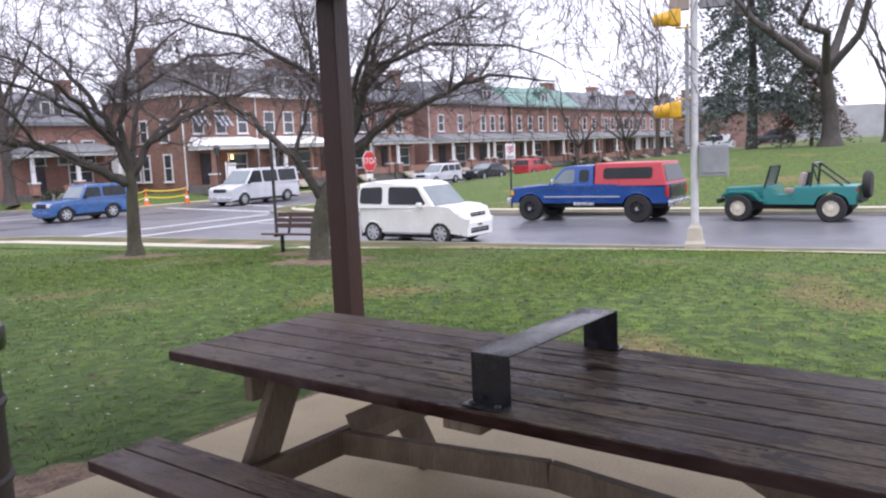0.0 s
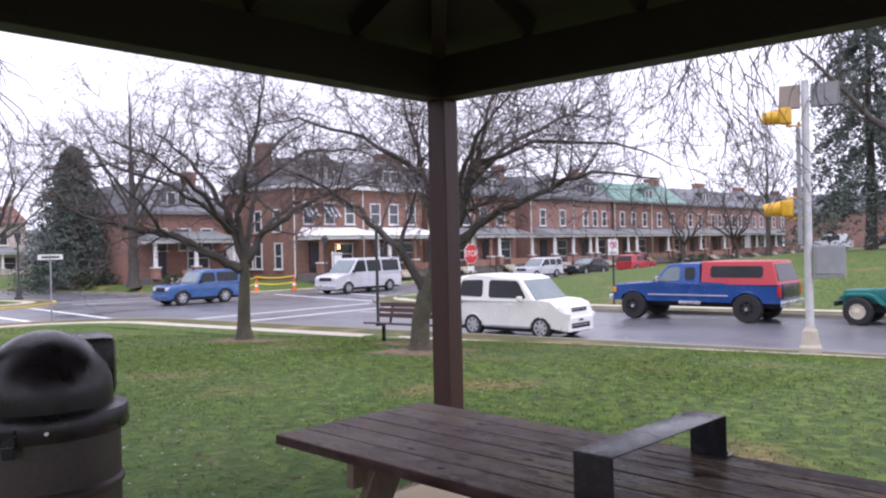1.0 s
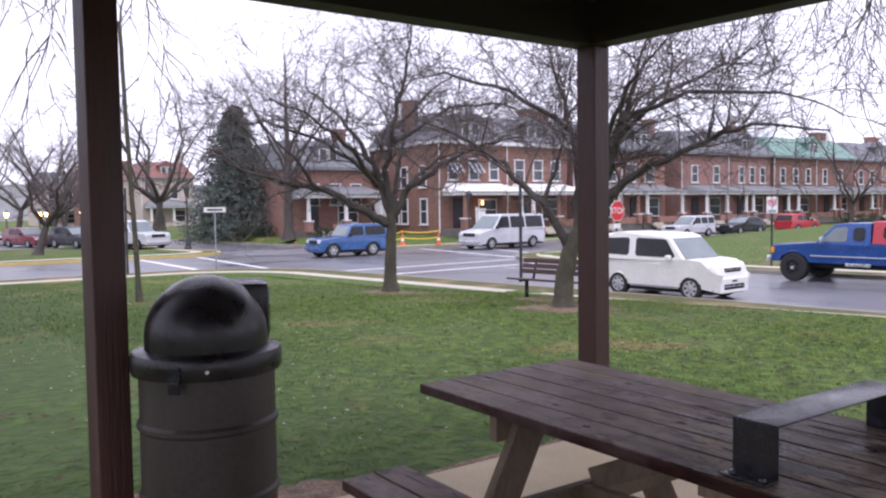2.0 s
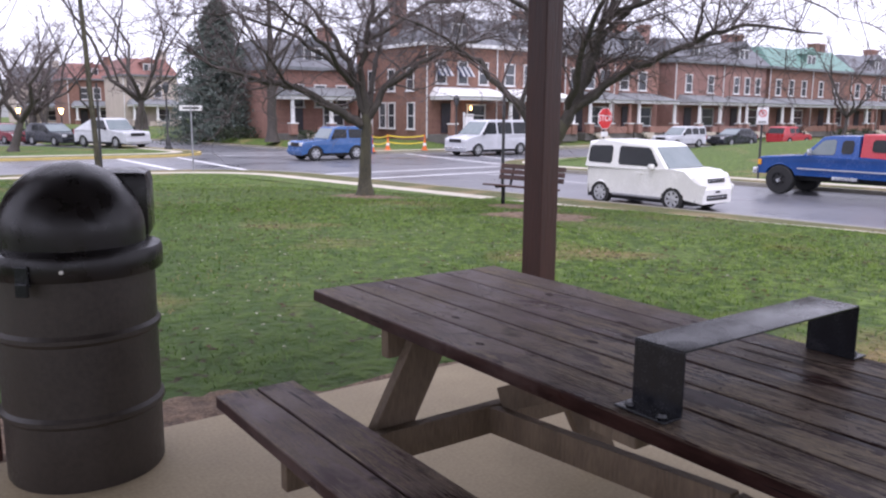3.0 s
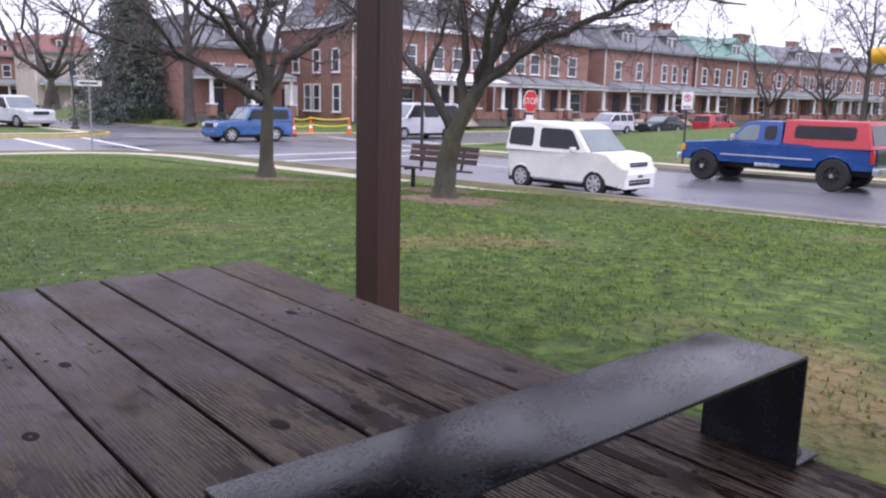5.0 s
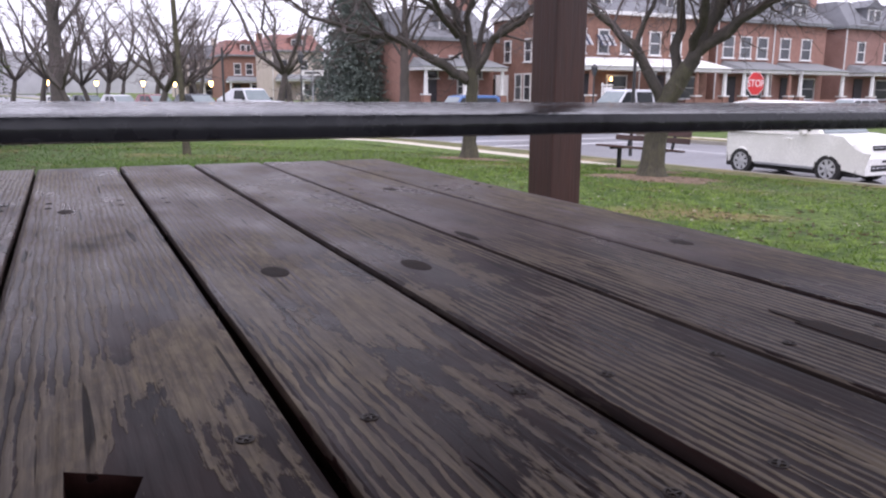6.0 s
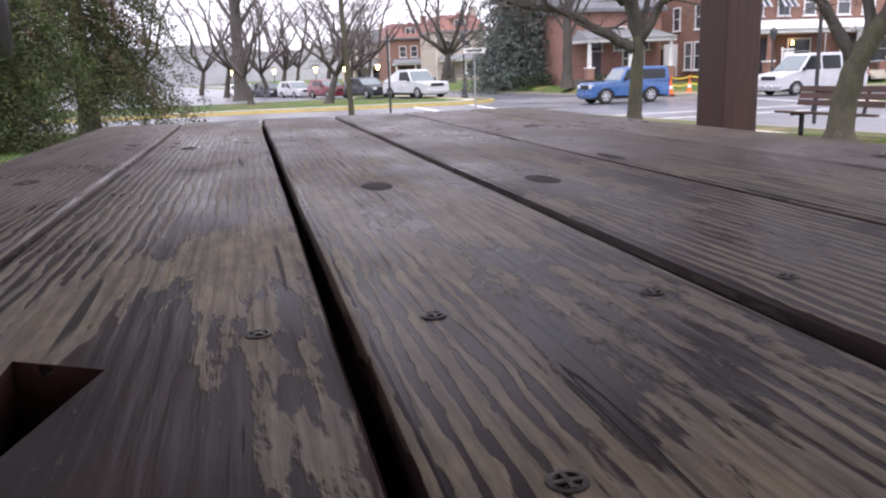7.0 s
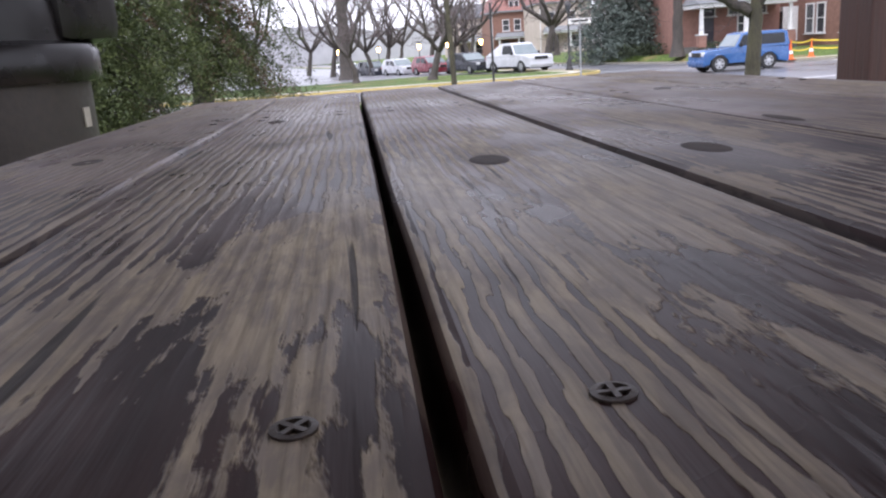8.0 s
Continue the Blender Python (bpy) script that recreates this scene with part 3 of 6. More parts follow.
PEAK = Vector((-1.0, -2.1, 4.1))
for i in range(4):
    a, b = Vector((*OUT[i], EAVE + 0.14)), Vector((*OUT[(i + 1) % 4], EAVE + 0.14))
    d = (b - a).normalized()
    bm = bmesh.new()
    beam(bm, a - d * 0.09, b + d * 0.09, 0.16, 0.28 - 0.006 * (i % 2))
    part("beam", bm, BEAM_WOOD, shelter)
    bm = bmesh.new()
    low = [a + (a - PEAK) * 0.12, b + (b - PEAK) * 0.12]
    tri = [Vector((p.x, p.y, p.z + 0.30)) for p in (low[0], low[1], PEAK)]
    lo = [bm.verts.new(p) for p in tri]
    hi = [bm.verts.new(p + Vector((0, 0, 0.05))) for p in tri]
    bm.faces.new(lo[::-1])
    bm.faces.new(hi)
    for k in range(3):
        bm.faces.new((lo[k], lo[(k + 1) % 3], hi[(k + 1) % 3], hi[k]))
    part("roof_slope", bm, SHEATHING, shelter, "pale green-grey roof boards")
    bm = bmesh.new()
    beam(bm, a + Vector((0, 0, 0.18)), PEAK + Vector((0, 0, 0.15)), 0.09, 0.19)
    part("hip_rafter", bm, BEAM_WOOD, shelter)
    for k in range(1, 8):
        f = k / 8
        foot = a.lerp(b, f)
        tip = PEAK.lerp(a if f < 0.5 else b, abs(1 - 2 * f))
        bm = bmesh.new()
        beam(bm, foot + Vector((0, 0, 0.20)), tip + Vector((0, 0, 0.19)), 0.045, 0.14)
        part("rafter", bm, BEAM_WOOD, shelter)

# ---- trees ----
class Growth:
    """Collects tapered tubes for one mesh."""

    def __init__(self):
        self.v, self.f = [], []

    def tube(self, pts, radii, sides):
        base = len(self.v)
        for i, p in enumerate(pts):
            d = (pts[min(i + 1, len(pts) - 1)] - pts[max(i - 1, 0)]).normalized()
            a = d.cross(Vector((0.31, 0.17, 0.93))).normalized()
            b = d.cross(a)
            for k in range(sides):
                w = 2 * math.pi * k / sides
                self.v.append(p + (a * math.cos(w) + b * math.sin(w)) * radii[i])
        for i in range(len(pts) - 1):
            for k in range(sides):
                q, r = base + i * sides, base + (i + 1) * sides
                self.f.append((q + k, q + (k + 1) % sides, r + (k + 1) % sides, r + k))

    def mesh(self, name, material_):
        return mesh_from(name, self.v, self.f, material_, True)


def wander(rng, start, way, length, steps, bend, lift):
    pts, d = [start], way.normalized()
    for _ in range(steps):
        d = (d + Vector((rng.gauss(0, bend), rng.gauss(0, bend), rng.gauss(0, bend) + lift))).normalized()
        pts.append(pts[-1] + d * length / steps)
    return pts


def sprout(rng, twigs, pts, r, level, spread, lift, density, thin=0.0056):
    """Side shoots along a limb, each with shoots of its own."""
    total = sum((b - a).length for a, b in zip(pts, pts[1:]))
    count = max(2, int(total * density[level]))
    for _ in range(count):
        f = 0.12 + 0.88 * rng.random() ** 0.8
        i = min(int(f * (len(pts) - 1)), len(pts) - 2)
        u = f * (len(pts) - 1) - i
        at = pts[i].lerp(pts[i + 1], u)
        along = (pts[i + 1] - pts[i]).normalized()
        side = Vector((rng.gauss(0, 1), rng.gauss(0, 1), rng.gauss(0, 0.7) + 0.35)).normalized()
        way = (along * 0.55 + side * spread).normalized()
        length = (1.8, 0.85, 0.42)[level] * rng.uniform(0.55, 1.35)
        rr = max(r * (1 - 0.65 * f) * (0.36, 0.5)[level > 0], thin * 1.25) if level < 2 else thin
        sub = wander(rng, at, way, length, (5, 4, 3)[level], 0.24, lift)
        twigs.tube(sub, [rr * (1 - 0.75 * k / (len(sub) - 1)) for k in range(len(sub))], 4 if level == 0 else 3)
        if level < 2:
            sprout(rng, twigs, sub, rr, level + 1, spread, lift, density, thin)


def bare_tree(base, heading, trunk, limbs, r0, seed, label, density, material_=None, lift=0.03, spread=0.8, scale=1.0, thin=0.0056):
    """A leafless tree: its trunk, each main limb, and a crown of twigs. Guides are (right, away, up) seen along the heading."""
    rng = random.Random(seed)
    c, s = math.cos(radians(heading)), math.sin(radians(heading))
    turn = lambda g: Vector((c * g[0] + s * g[1], -s * g[0] + c * g[1], g[2])) * scale
    tree = thing("tree", (base[0], base[1], land(*base) - 0.05), label, "tree", "trees")
    pts = [turn(g) for g in trunk]
    n = len(pts)
    g = Growth()
    rad = [r0 * (1 - 0.35 * k / (n - 1)) for k in range(n)]
    fine, fr = [], []
    for k in range(n - 1):
        for q in range(5):
            fine.append(pts[k].lerp(pts[k + 1], q / 5) + Vector((rng.gauss(0, r0 * 0.05), rng.gauss(0, r0 * 0.05), 0)))
            fr.append(rad[k] + (rad[k + 1] - rad[k]) * q / 5)
    fine.append(pts[-1])
    fr.append(rad[-1])
    fr[0], fr[1] = r0 * 1.55, r0 * 1.18
    g.tube(fine, fr, 14)
    ob = new("trunk", g.mesh("trunk", material_ or MOSSY_BARK))
    ob.parent = tree
    twigs = Growth()
    for guide, r in limbs:
        pl = [turn(q) for q in guide]
        line = []
        for a, b in zip(pl, pl[1:]):
            for q in range(4):
                line.append(a.lerp(b, q / 4) + Vector((rng.gauss(0, 0.03), rng.gauss(0, 0.03), rng.gauss(0, 0.03))) * (1 if q else 0.3))
        line.append(pl[-1])
        m = len(line) - 1
        g = Growth()
        g.tube(line, [max(r * (1 - 0.85 * k / m), 0.012) for k in range(m + 1)], 9)
        ob = new("limb", g.mesh("limb", material_ or BARK))
        ob.parent = tree
        sprout(rng, twigs, line, r, 0, spread, lift, density, thin)
    ob = tagged(new("crown", twigs.mesh("crown", TWIG)), "fine leafless twigs")
    ob.parent = tree
    return tree


bare_tree((8.1, 13.55), 29.5, [(0, 0, 0), (0.02, 0, 1.0), (0.05, 0, 1.95)], [
    ([(-0.03, 0, 1.7), (-0.7, 0.1, 2.1), (-1.55, 0.2, 2.55), (-2.35, 0.1, 2.68), (-3.4, -0.2, 3.0), (-4.1, -0.3, 3.5)], 0.12),
    ([(0.08, 0, 1.85), (0.5, 0, 2.6), (1.2, -0.2, 3.1), (2.3, -0.4, 3.6), (3.2, -0.6, 3.7)], 0.10),
    ([(0.04, 0, 1.9), (-0.3, 0.2, 3.0), (-0.65, 0.5, 3.7), (-1.3, 0.8, 4.5), (-2.0, 1.0, 5.2)], 0.10),
    ([(0.05, 0, 1.9), (-0.1, -0.1, 3.0), (0.2, -0.3, 4.2), (0.45, -0.5, 5.4), (0.6, -0.6, 6.4)], 0.09),
    ([(0.05, 0, 1.9), (0.25, 0.9, 3.0), (0.5, 1.9, 4.0), (0.9, 2.8, 4.7)], 0.08),
    ([(-0.25, -0.1, 2.6), (-0.8, -0.9, 3.4), (-1.6, -1.7, 4.0), (-2.6, -2.2, 4.5)], 0.07),
    ([(0.2, -0.3, 4.0), (1.0, -0.2, 4.8), (1.8, 0.1, 5.4)], 0.05),
    ([(-1.55, 0.2, 2.5), (-2.2, -0.4, 3.3), (-3.0, -0.9, 4.1)], 0.05),
    ([(-0.3, 0.2, 2.8), (-1.5, 0.3, 3.7), (-2.9, 0.2, 4.2), (-4.3, 0, 4.1)], 0.06),
    ([(0.1, -0.2, 3.6), (1.5, 0.1, 4.5), (2.9, 0.3, 4.6), (3.8, 0.4, 4.2)], 0.055),
    ([(0.5, 0, 2.6), (1.3, 0.9, 3.3), (2.6, 1.5, 3.9)], 0.055)], 0.165, 11,
    "spreading leafless ornamental tree with a mossy trunk on the lawn", (4.0, 5.5, 6.0), None, -0.012, 0.9)
bare_tree((7.92, 7.4), 40.2, [(0, 0, 0), (0.05, 0, 0.68), (0.17, 0, 1.2), (0.42, 0, 1.65)], [
    ([(0.12, 0, 1.12), (-0.30, 0, 1.9), (-0.66, 0.1, 2.25), (-1.0, 0.2, 2.67), (-1.6, 0.3, 3.05), (-2.6, 0.4, 3.5)], 0.085),
    ([(0.40, 0, 1.6), (0.67, 0, 2.2), (0.92, -0.1, 3.0), (1.15, -0.2, 3.7), (1.5, -0.3, 4.8)], 0.115),
    ([(0.55, 0, 1.85), (1.3, -0.1, 2.42), (2.2, -0.3, 2.85), (3.1, -0.5, 3.2), (4.3, -0.6, 3.05)], 0.085),
    ([(0.25, 0, 1.35), (0.28, 0.2, 2.5), (0.1, 0.5, 3.8), (-0.3, 0.8, 5.0)], 0.085),
    ([(0.5, 0, 1.8), (0.6, -0.7, 2.8), (0.9, -1.5, 3.7), (1.4, -2.2, 4.3)], 0.07),
    ([(0.6, 0, 2.0), (0.9, 0.9, 3.0), (1.5, 1.8, 3.9), (2.3, 2.4, 4.4)], 0.07),
    ([(-0.3, 0, 1.9), (-0.1, 0.1, 2.5), (0.05, 0.2, 3.1), (-0.2, 0.2, 4.0)], 0.045),
    ([(0.92, -0.1, 3.0), (1.8, 0, 3.8), (2.8, 0.2, 4.3), (3.6, 0.3, 4.3)], 0.055),
    ([(0.2, 0.4, 3.2), (-0.9, 0.6, 4.0), (-2.1, 0.7, 4.4), (-3.0, 0.7, 4.2)], 0.05),
    ([(1.0, -0.2, 3.3), (2.0, -0.8, 3.7), (3.3, -1.2, 3.6), (4.2, -1.4, 3.2)], 0.05)], 0.185, 23,
    "leaning leafless ornamental tree with low heavy limbs beside the bench", (4.0, 5.5, 6.0), None, -0.012, 0.9)
bare_tree((2.2, 13.35), 8, [(0, 0, 0), (-0.05, 0, 1.5), (-0.12, 0, 3.2), (-0.2, 0, 5.5)], [
    ([(-0.05, 0, 1.7), (-0.5, 0, 2.6), (-0.8, 0.1, 3.6)], 0.022), ([(-0.1, 0, 2.3), (0.4, 0, 3.2), (0.7, 0, 4.2)], 0.022),
    ([(-0.12, 0, 3.0), (-0.5, -0.2, 4.0), (-0.7, -0.3, 5.0)], 0.02), ([(-0.2, 0, 5.3), (-0.1, 0, 6.2), (-0.15, 0, 7.2)], 0.025)], 0.055, 31,
    "slender leafless young tree on the lawn", (1.2, 2.5, 2.0))


def tall_tree(base, height, r0, seed, label, density=(0.9, 2.0, 2.4), scale=1.0, lean=0.0):
    rng = random.Random(seed)
    trunk = [(lean * k / 3, 0, height * 0.45 * k / 3) for k in range(4)]
    limbs = []
    for k in range(8):
        a = k * 2.4 + rng.random()
        z = height * (0.24 + 0.03 * k)
        reach = height * rng.uniform(0.22, 0.34)
        x = lean * z / (height * 0.45)
        limbs.append(([(min(x, lean), 0, min(z, height * 0.45)), (lean + math.cos(a) * reach * 0.4, math.sin(a) * reach * 0.4, z + height * 0.16),
                       (lean + math.cos(a) * reach * 0.8, math.sin(a) * reach * 0.8, z + height * 0.32), (lean + math.cos(a) * reach, math.sin(a) * reach, z + height * 0.45)], r0 * 0.30))
    limbs.append(([(lean, 0, height * 0.44), (lean * 1.2, 0, height * 0.7), (lean * 1.1, 0, height)], r0 * 0.6))
    return bare_tree(base, 10, trunk, limbs, r0, seed, label, density, BARK, 0.03, 0.85, scale, 0.014)


def crooked_tree(base, height, r0, seed, label, density=(1.5, 3.0, 3.6), fork=0.22, lean=0.5, thin=0.014):
    """A leafless tree that forks low into a few bent, wide-spreading limbs."""
    rng = random.Random(seed)
    top = (lean, 0.1, height * fork)
    trunk = [(0, 0, 0), (lean * 0.3 + 0.1, 0, height * fork * 0.5), top]
    limbs = []
    count = 5 + seed % 3
    for k in range(count):
        a = k * 6.283 / count + rng.uniform(-0.4, 0.4)
        reach, up = height * rng.uniform(0.22, 0.46), height * rng.uniform(0.62, 1.0)
        ca, sa = math.cos(a), math.sin(a)
        bend = rng.uniform(-0.09, 0.09) * height
        limbs.append(([(top[0], top[1], top[2] - 0.05), (top[0] + ca * reach * 0.40, sa * reach * 0.4, height * (fork + 0.12)), (top[0] + ca * reach * 0.62 - sa * bend, sa * reach * 0.62 + ca * bend, up * 0.62),
                       (top[0] + ca * reach * 0.95, sa * reach * 0.95, up * 0.84), (top[0] + ca * reach * 1.25 + sa * bend, sa * reach * 1.2, up)], r0 * rng.uniform(0.42, 0.62)))
    return bare_tree(base, 10, trunk, limbs, r0, seed, label, density, BARK, 0.0, 0.9, 1.0, thin)


tall_tree((0.0, 65.0), 22, 0.55, 41, "tall leafless park tree with a straight thick trunk", (0.9, 1.8, 2.2))
crooked_tree((5.2, 47.5), 8, 0.26, 42, "small crooked leafless tree in the park", (1.4, 3.0, 3.4), lean=0.5)
crooked_tree((-1.5, 78.0), 14, 0.3, 43, "leafless park tree in the distance", (1.1, 2.2, 2.6))
crooked_tree((4.0, 84.0), 13, 0.3, 44, "leafless park tree in the distance", (1.1, 2.2, 2.6))
crooked_tree((9.5, 92.0), 15, 0.35, 45, "leafless street tree in the distance", (1.0, 2.0, 2.4))
crooked_tree((19.0, 74.0), 14, 0.38, 46, "leafless street tree with a forked crown", (1.1, 2.2, 2.6))
tall_tree((21.2, 48.6), 13, 0.36, 47, "leafless street tree with a thick trunk before a brick house", (1.0, 2.0, 2.4))
crooked_tree((49.0, 7.2), 17, 0.52, 48, "large leafless tree on the grassy rise", (1.0, 2.2, 2.8), 0.25, -0.6)
tall_tree((46.0, 16.5), 8, 0.16, 49, "slender multi-stemmed leafless tree with reddish twigs", (1.6, 3.2, 3.6))
crooked_tree((-8.5, 70.0), 13, 0.3, 50, "leafless park tree in the distance", (1.1, 2.2, 2.6))
for (tx, ty), th, tr, ts in (((8.2, 63.0), 10, 0.24, 71), ((12.6, 82.0), 13, 0.28, 72), ((-4.5, 92.0), 14, 0.3, 73), ((2.2, 73.0), 11, 0.25, 74), ((15.5, 100.0), 14, 0.3, 75), ((22.5, 84.0), 13, 0.3, 76), ((7.0, 108.0), 15, 0.3, 77), ((0.6, 52.5), 8, 0.22, 78), ((68.0, 33.6), 9, 0.2, 79), ((80.0, 33.6), 10, 0.22, 80)):
    crooked_tree((tx, ty), th, tr, ts, "leafless street tree before the row houses" if tx > 60 else "leafless tree with a dense twiggy crown in the park", (1.5, 3.0, 3.6), lean=0.5 if ts % 2 else -0.4)
tall_tree((62.0, 6.0), 13, 0.35, 52, "leafless tree behind the grassy rise", (1.2, 2.4, 2.8))

# trees that stand out of view and hang fine weeping twigs into it
for base, heading, tip, seed in (((8.5, -3.0), 0, 1, 71), ((-4.6, 4.2), 15, 2, 72)):
    reach = [(-1.2, 1.5, 4.6), (-2.4, 2.9, 4.55), (-3.2, 3.8, 4.1)] if tip == 1 else [(1.4, 0.4, 4.4), (2.8, 0.9, 4.6), (4.2, 1.2, 4.2)]
    limbs = [([(0, 0, 3.6)] + [(x * f, y + d, z + e) for x, y, z in reach], 0.07) for f, d, e in ((1.0, 0, 0), (0.75, 0.9, 0.3), (0.9, -0.7, 0.2), (0.6, 0.3, 0.6))]
    bare_tree(base, heading, [(0, 0, 0), (0.05, 0, 1.8), (0, 0, 3.8)], limbs, 0.2, seed, "weeping leafless tree beside the picnic shelter", (2.4, 3.0, 2.4), BARK, -0.34, 0.5, 1.0, 0.006)

# paled to grey-green: distance haze is put into these needles
NEEDLES = material("hazy_conifer_foliage", (0.065, 0.090, 0.076), (0.115, 0.140, 0.122), 1.5, 0.8, 0.0, fine=9)
CEDAR_LEAF = material("cedar_foliage", (0.022, 0.038, 0.010), (0.082, 0.100, 0.024), 2.5, 0.75, 0.0, fine=11)
BROWN_LEAF = material("dead_cedar_foliage", (0.075, 0.040, 0.024), (0.13, 0.075, 0.045), 3, 0.8, 0.0)


def spray(rng, v, f, at, way, length, leaf, count, droop, loose=0.10):
    """A drooping spray of small pointed leaves round a hidden twig."""
    side = way.cross(Vector((0, 0, 1))).normalized()
    for k in range(count):
        s = rng.random()
        p = at + way * (length * s) + Vector((0, 0, -droop * s * s * length)) + side * rng.gauss(0, loose * length) + Vector((0, 0, rng.gauss(0, 0.05 * length)))
        d = Vector((rng.gauss(0, 1), rng.gauss(0, 1), rng.gauss(0, 0.6) - 0.5)).normalized()
        e = d.cross(Vector((rng.gauss(0, 1), rng.gauss(0, 1), rng.gauss(0, 1)))).normalized()
        L = leaf * rng.uniform(0.6, 1.4)
        i = len(v)
        v += [p - e * L * 0.22, p + d * L * 0.5 + e * L * 0.05, p + d * L, p + e * L * 0.22]
        f.append((i, i + 1, i + 2, i + 3))


def conifer(base, height, radius, low, seed, label, leaf, sprays, per, droop, foliage, brown=0.0, trunk_r=0.25, shape=0.75, loose=0.10):
    rng = random.Random(seed)
    tree = thing("conifer", (base[0], base[1], land(*base) - 0.05), label, "tree", "evergreens")
    g = Growth()
    g.tube([Vector((0.04 * math.sin(k), 0.04 * math.cos(k * 1.7), height * k / 8)) for k in range(9)], [trunk_r * (1.25 if k == 0 else 1 - 0.11 * k) + 0.01 for k in range(9)], 12)
    ob = new("trunk", g.mesh("trunk", BARK))
    ob.parent = tree
    boughs, lists = Growth(), ([[], []], [[], []])
    for k in range(sprays):
        z = low + (height - low) * (k / sprays) ** 1.15
        reach = radius * (1 - (z - low) / (height - low + 0.01)) ** shape * rng.uniform(0.55, 1.1) + 0.15
        a = k * 2.39996 + rng.gauss(0, 0.3)
        way = Vector((math.cos(a), math.sin(a), rng.uniform(-0.15, 0.12)))
        root = Vector((0, 0, z))
        if k % 3 == 0:
            tip = root + way * reach * 0.9 + Vector((0, 0, -droop * reach * 0.6))
            boughs.tube([root, root.lerp(tip, 0.5) + Vector((0, 0, 0.06 * reach)), tip], [0.022 + 0.02 * trunk_r, 0.015, 0.006], 4)
        v, f = lists[1 if rng.random() < brown else 0]
        spray(rng, v, f, root + way * reach * 0.25, way, reach * 0.85, leaf, per, droop, loose)
    ob = new("branchwork", boughs.mesh("branchwork", BARK))
    ob.parent = tree
    for (v, f), m, label_ in ((lists[0], foliage, ""), (lists[1], BROWN_LEAF, "rusty brown dying foliage")):
        if v:
            ob = tagged(new("foliage", mesh_from("foliage", v, f, m)), label_)
            ob.parent = tree
    return tree


conifer((-3.6, 20.0), 9.5, 2.7, 1.1, 61, "old cedar with drooping green and rusty foliage", 0.085, 480, 400, 0.75, CEDAR_LEAF, 0.16, 0.24, 0.35, 0.07)
conifer((-4.1, 12.8), 7.5, 1.9, 0.15, 62, "dense cedar with foliage down to the grass", 0.07, 520, 380, 0.7, CEDAR_LEAF, 0.10, 0.18, 0.4, 0.07)
conifer((21.0, 58.0), 10.4, 4.3, 0.2, 63, "dark broad evergreen tree at the street corner", 0.30, 760, 50, 0.35, NEEDLES, 0, 0.3, 0.6)
conifer((51.0, 12.2), 19.0, 5.2, 2.6, 64, "tall dark evergreen tree with open drooping boughs on the grassy rise", 0.30, 330, 110, 0.75, NEEDLES, 0, 0.32, 0.6, 0.05)
conifer((54.5, 9.4), 6.0, 2.6, 1.6, 65, "small drooping rusty tree on the grassy rise", 0.26, 120, 60, 0.8, BROWN_LEAF, 0, 0.12, 0.4, 0.06)

# worn earth round the tree trunks
for ex, ey, er in ((8.1, 13.5, 0.85), (7.95, 7.35, 0.95), (9.4, 9.3, 0.8)):
    vs, fs = [(ex, ey, land(ex, ey) + 0.035)], []
    for q in range(1, 5):
        for k in range(28):
            a = 2 * math.pi * k / 28
            r = er * q / 4 * (1 + 0.45 * noise.noise((math.cos(a) * 1.6 + ex, math.sin(a) * 1.6, 2)))
            x, y = ex + r * math.cos(a), ey + r * math.sin(a)
            vs.append((x, y, land(x, y) + 0.03 * noise.noise((x * 0.35, y * 0.35, 0)) + (0.035, 0.03, 0.022, -0.01)[q - 1]))
    fs = [(0, 1 + k, 1 + (k + 1) % 28) for k in range(28)]
    fs += [(1 + q * 28 + k, 1 + (q + 1) * 28 + k, 1 + (q + 1) * 28 + (k + 1) % 28, 1 + q * 28 + (k + 1) % 28) for q in range(3) for k in range(28)]
    tagged(new("bare_earth", mesh_from("bare_earth", vs, fs, DIRT, True)), "worn patch of bare earth on the lawn", "dirt", kind="structure")

# ---- litter bin ----
bin_ = thing("litter_bin", (-0.689, 0.658, 0.0), "grey-brown drum litter bin with a black domed lid", "litter bin", turn=-20)
bm = bmesh.new()
prof = [(0.275, -0.02), (0.290, 0.01)]
for z in (0.27, 0.58):
    prof += [(0.290, z - 0.022), (0.302, z - 0.008), (0.302, z + 0.008), (0.290, z + 0.022)]
lathe(bm, prof + [(0.290, 0.84), (0.27, 0.845)], 48)
part("drum", bm, DRUM_GREY, bin_, "ribbed grey-brown metal drum", True)
bm = bmesh.new()
lathe(bm, [(0.294, 0.80), (0.318, 0.803), (0.323, 0.815), (0.323, 0.875), (0.315, 0.893), (0.262, 0.905)], 48)
part("rim", bm, PLASTIC_BLACK, bin_, "", True)
bm = bmesh.new()
lathe(bm, [(0.262, 0.90), (0.262, 0.95)] + [(0.262 * math.cos(a), 0.95 + 0.265 * math.sin(a)) for a in [k * math.pi / 24 for k in range(1, 13)]], 48)
part("lid", bm, PLASTIC_BLACK, bin_, "glossy wet black dome", True)
bm = bmesh.new()
box(bm, (0.13, 0.165, 1.035), (0.30, 0.25, 0.275), None, 0.045)
part("hood", bm, PLASTIC_BLACK, bin_, "", True)
bm = bmesh.new()
box(bm, (0, 0, 0), (0.05, 0.018, 0.075), None, 0.004)
box(bm, (0.004, -0.014, -0.045), (0.045, 0.016, 0.05), None, 0.004)
bm.normal_update()
latch = part("latch", bm, BLACK_STEEL, bin_)
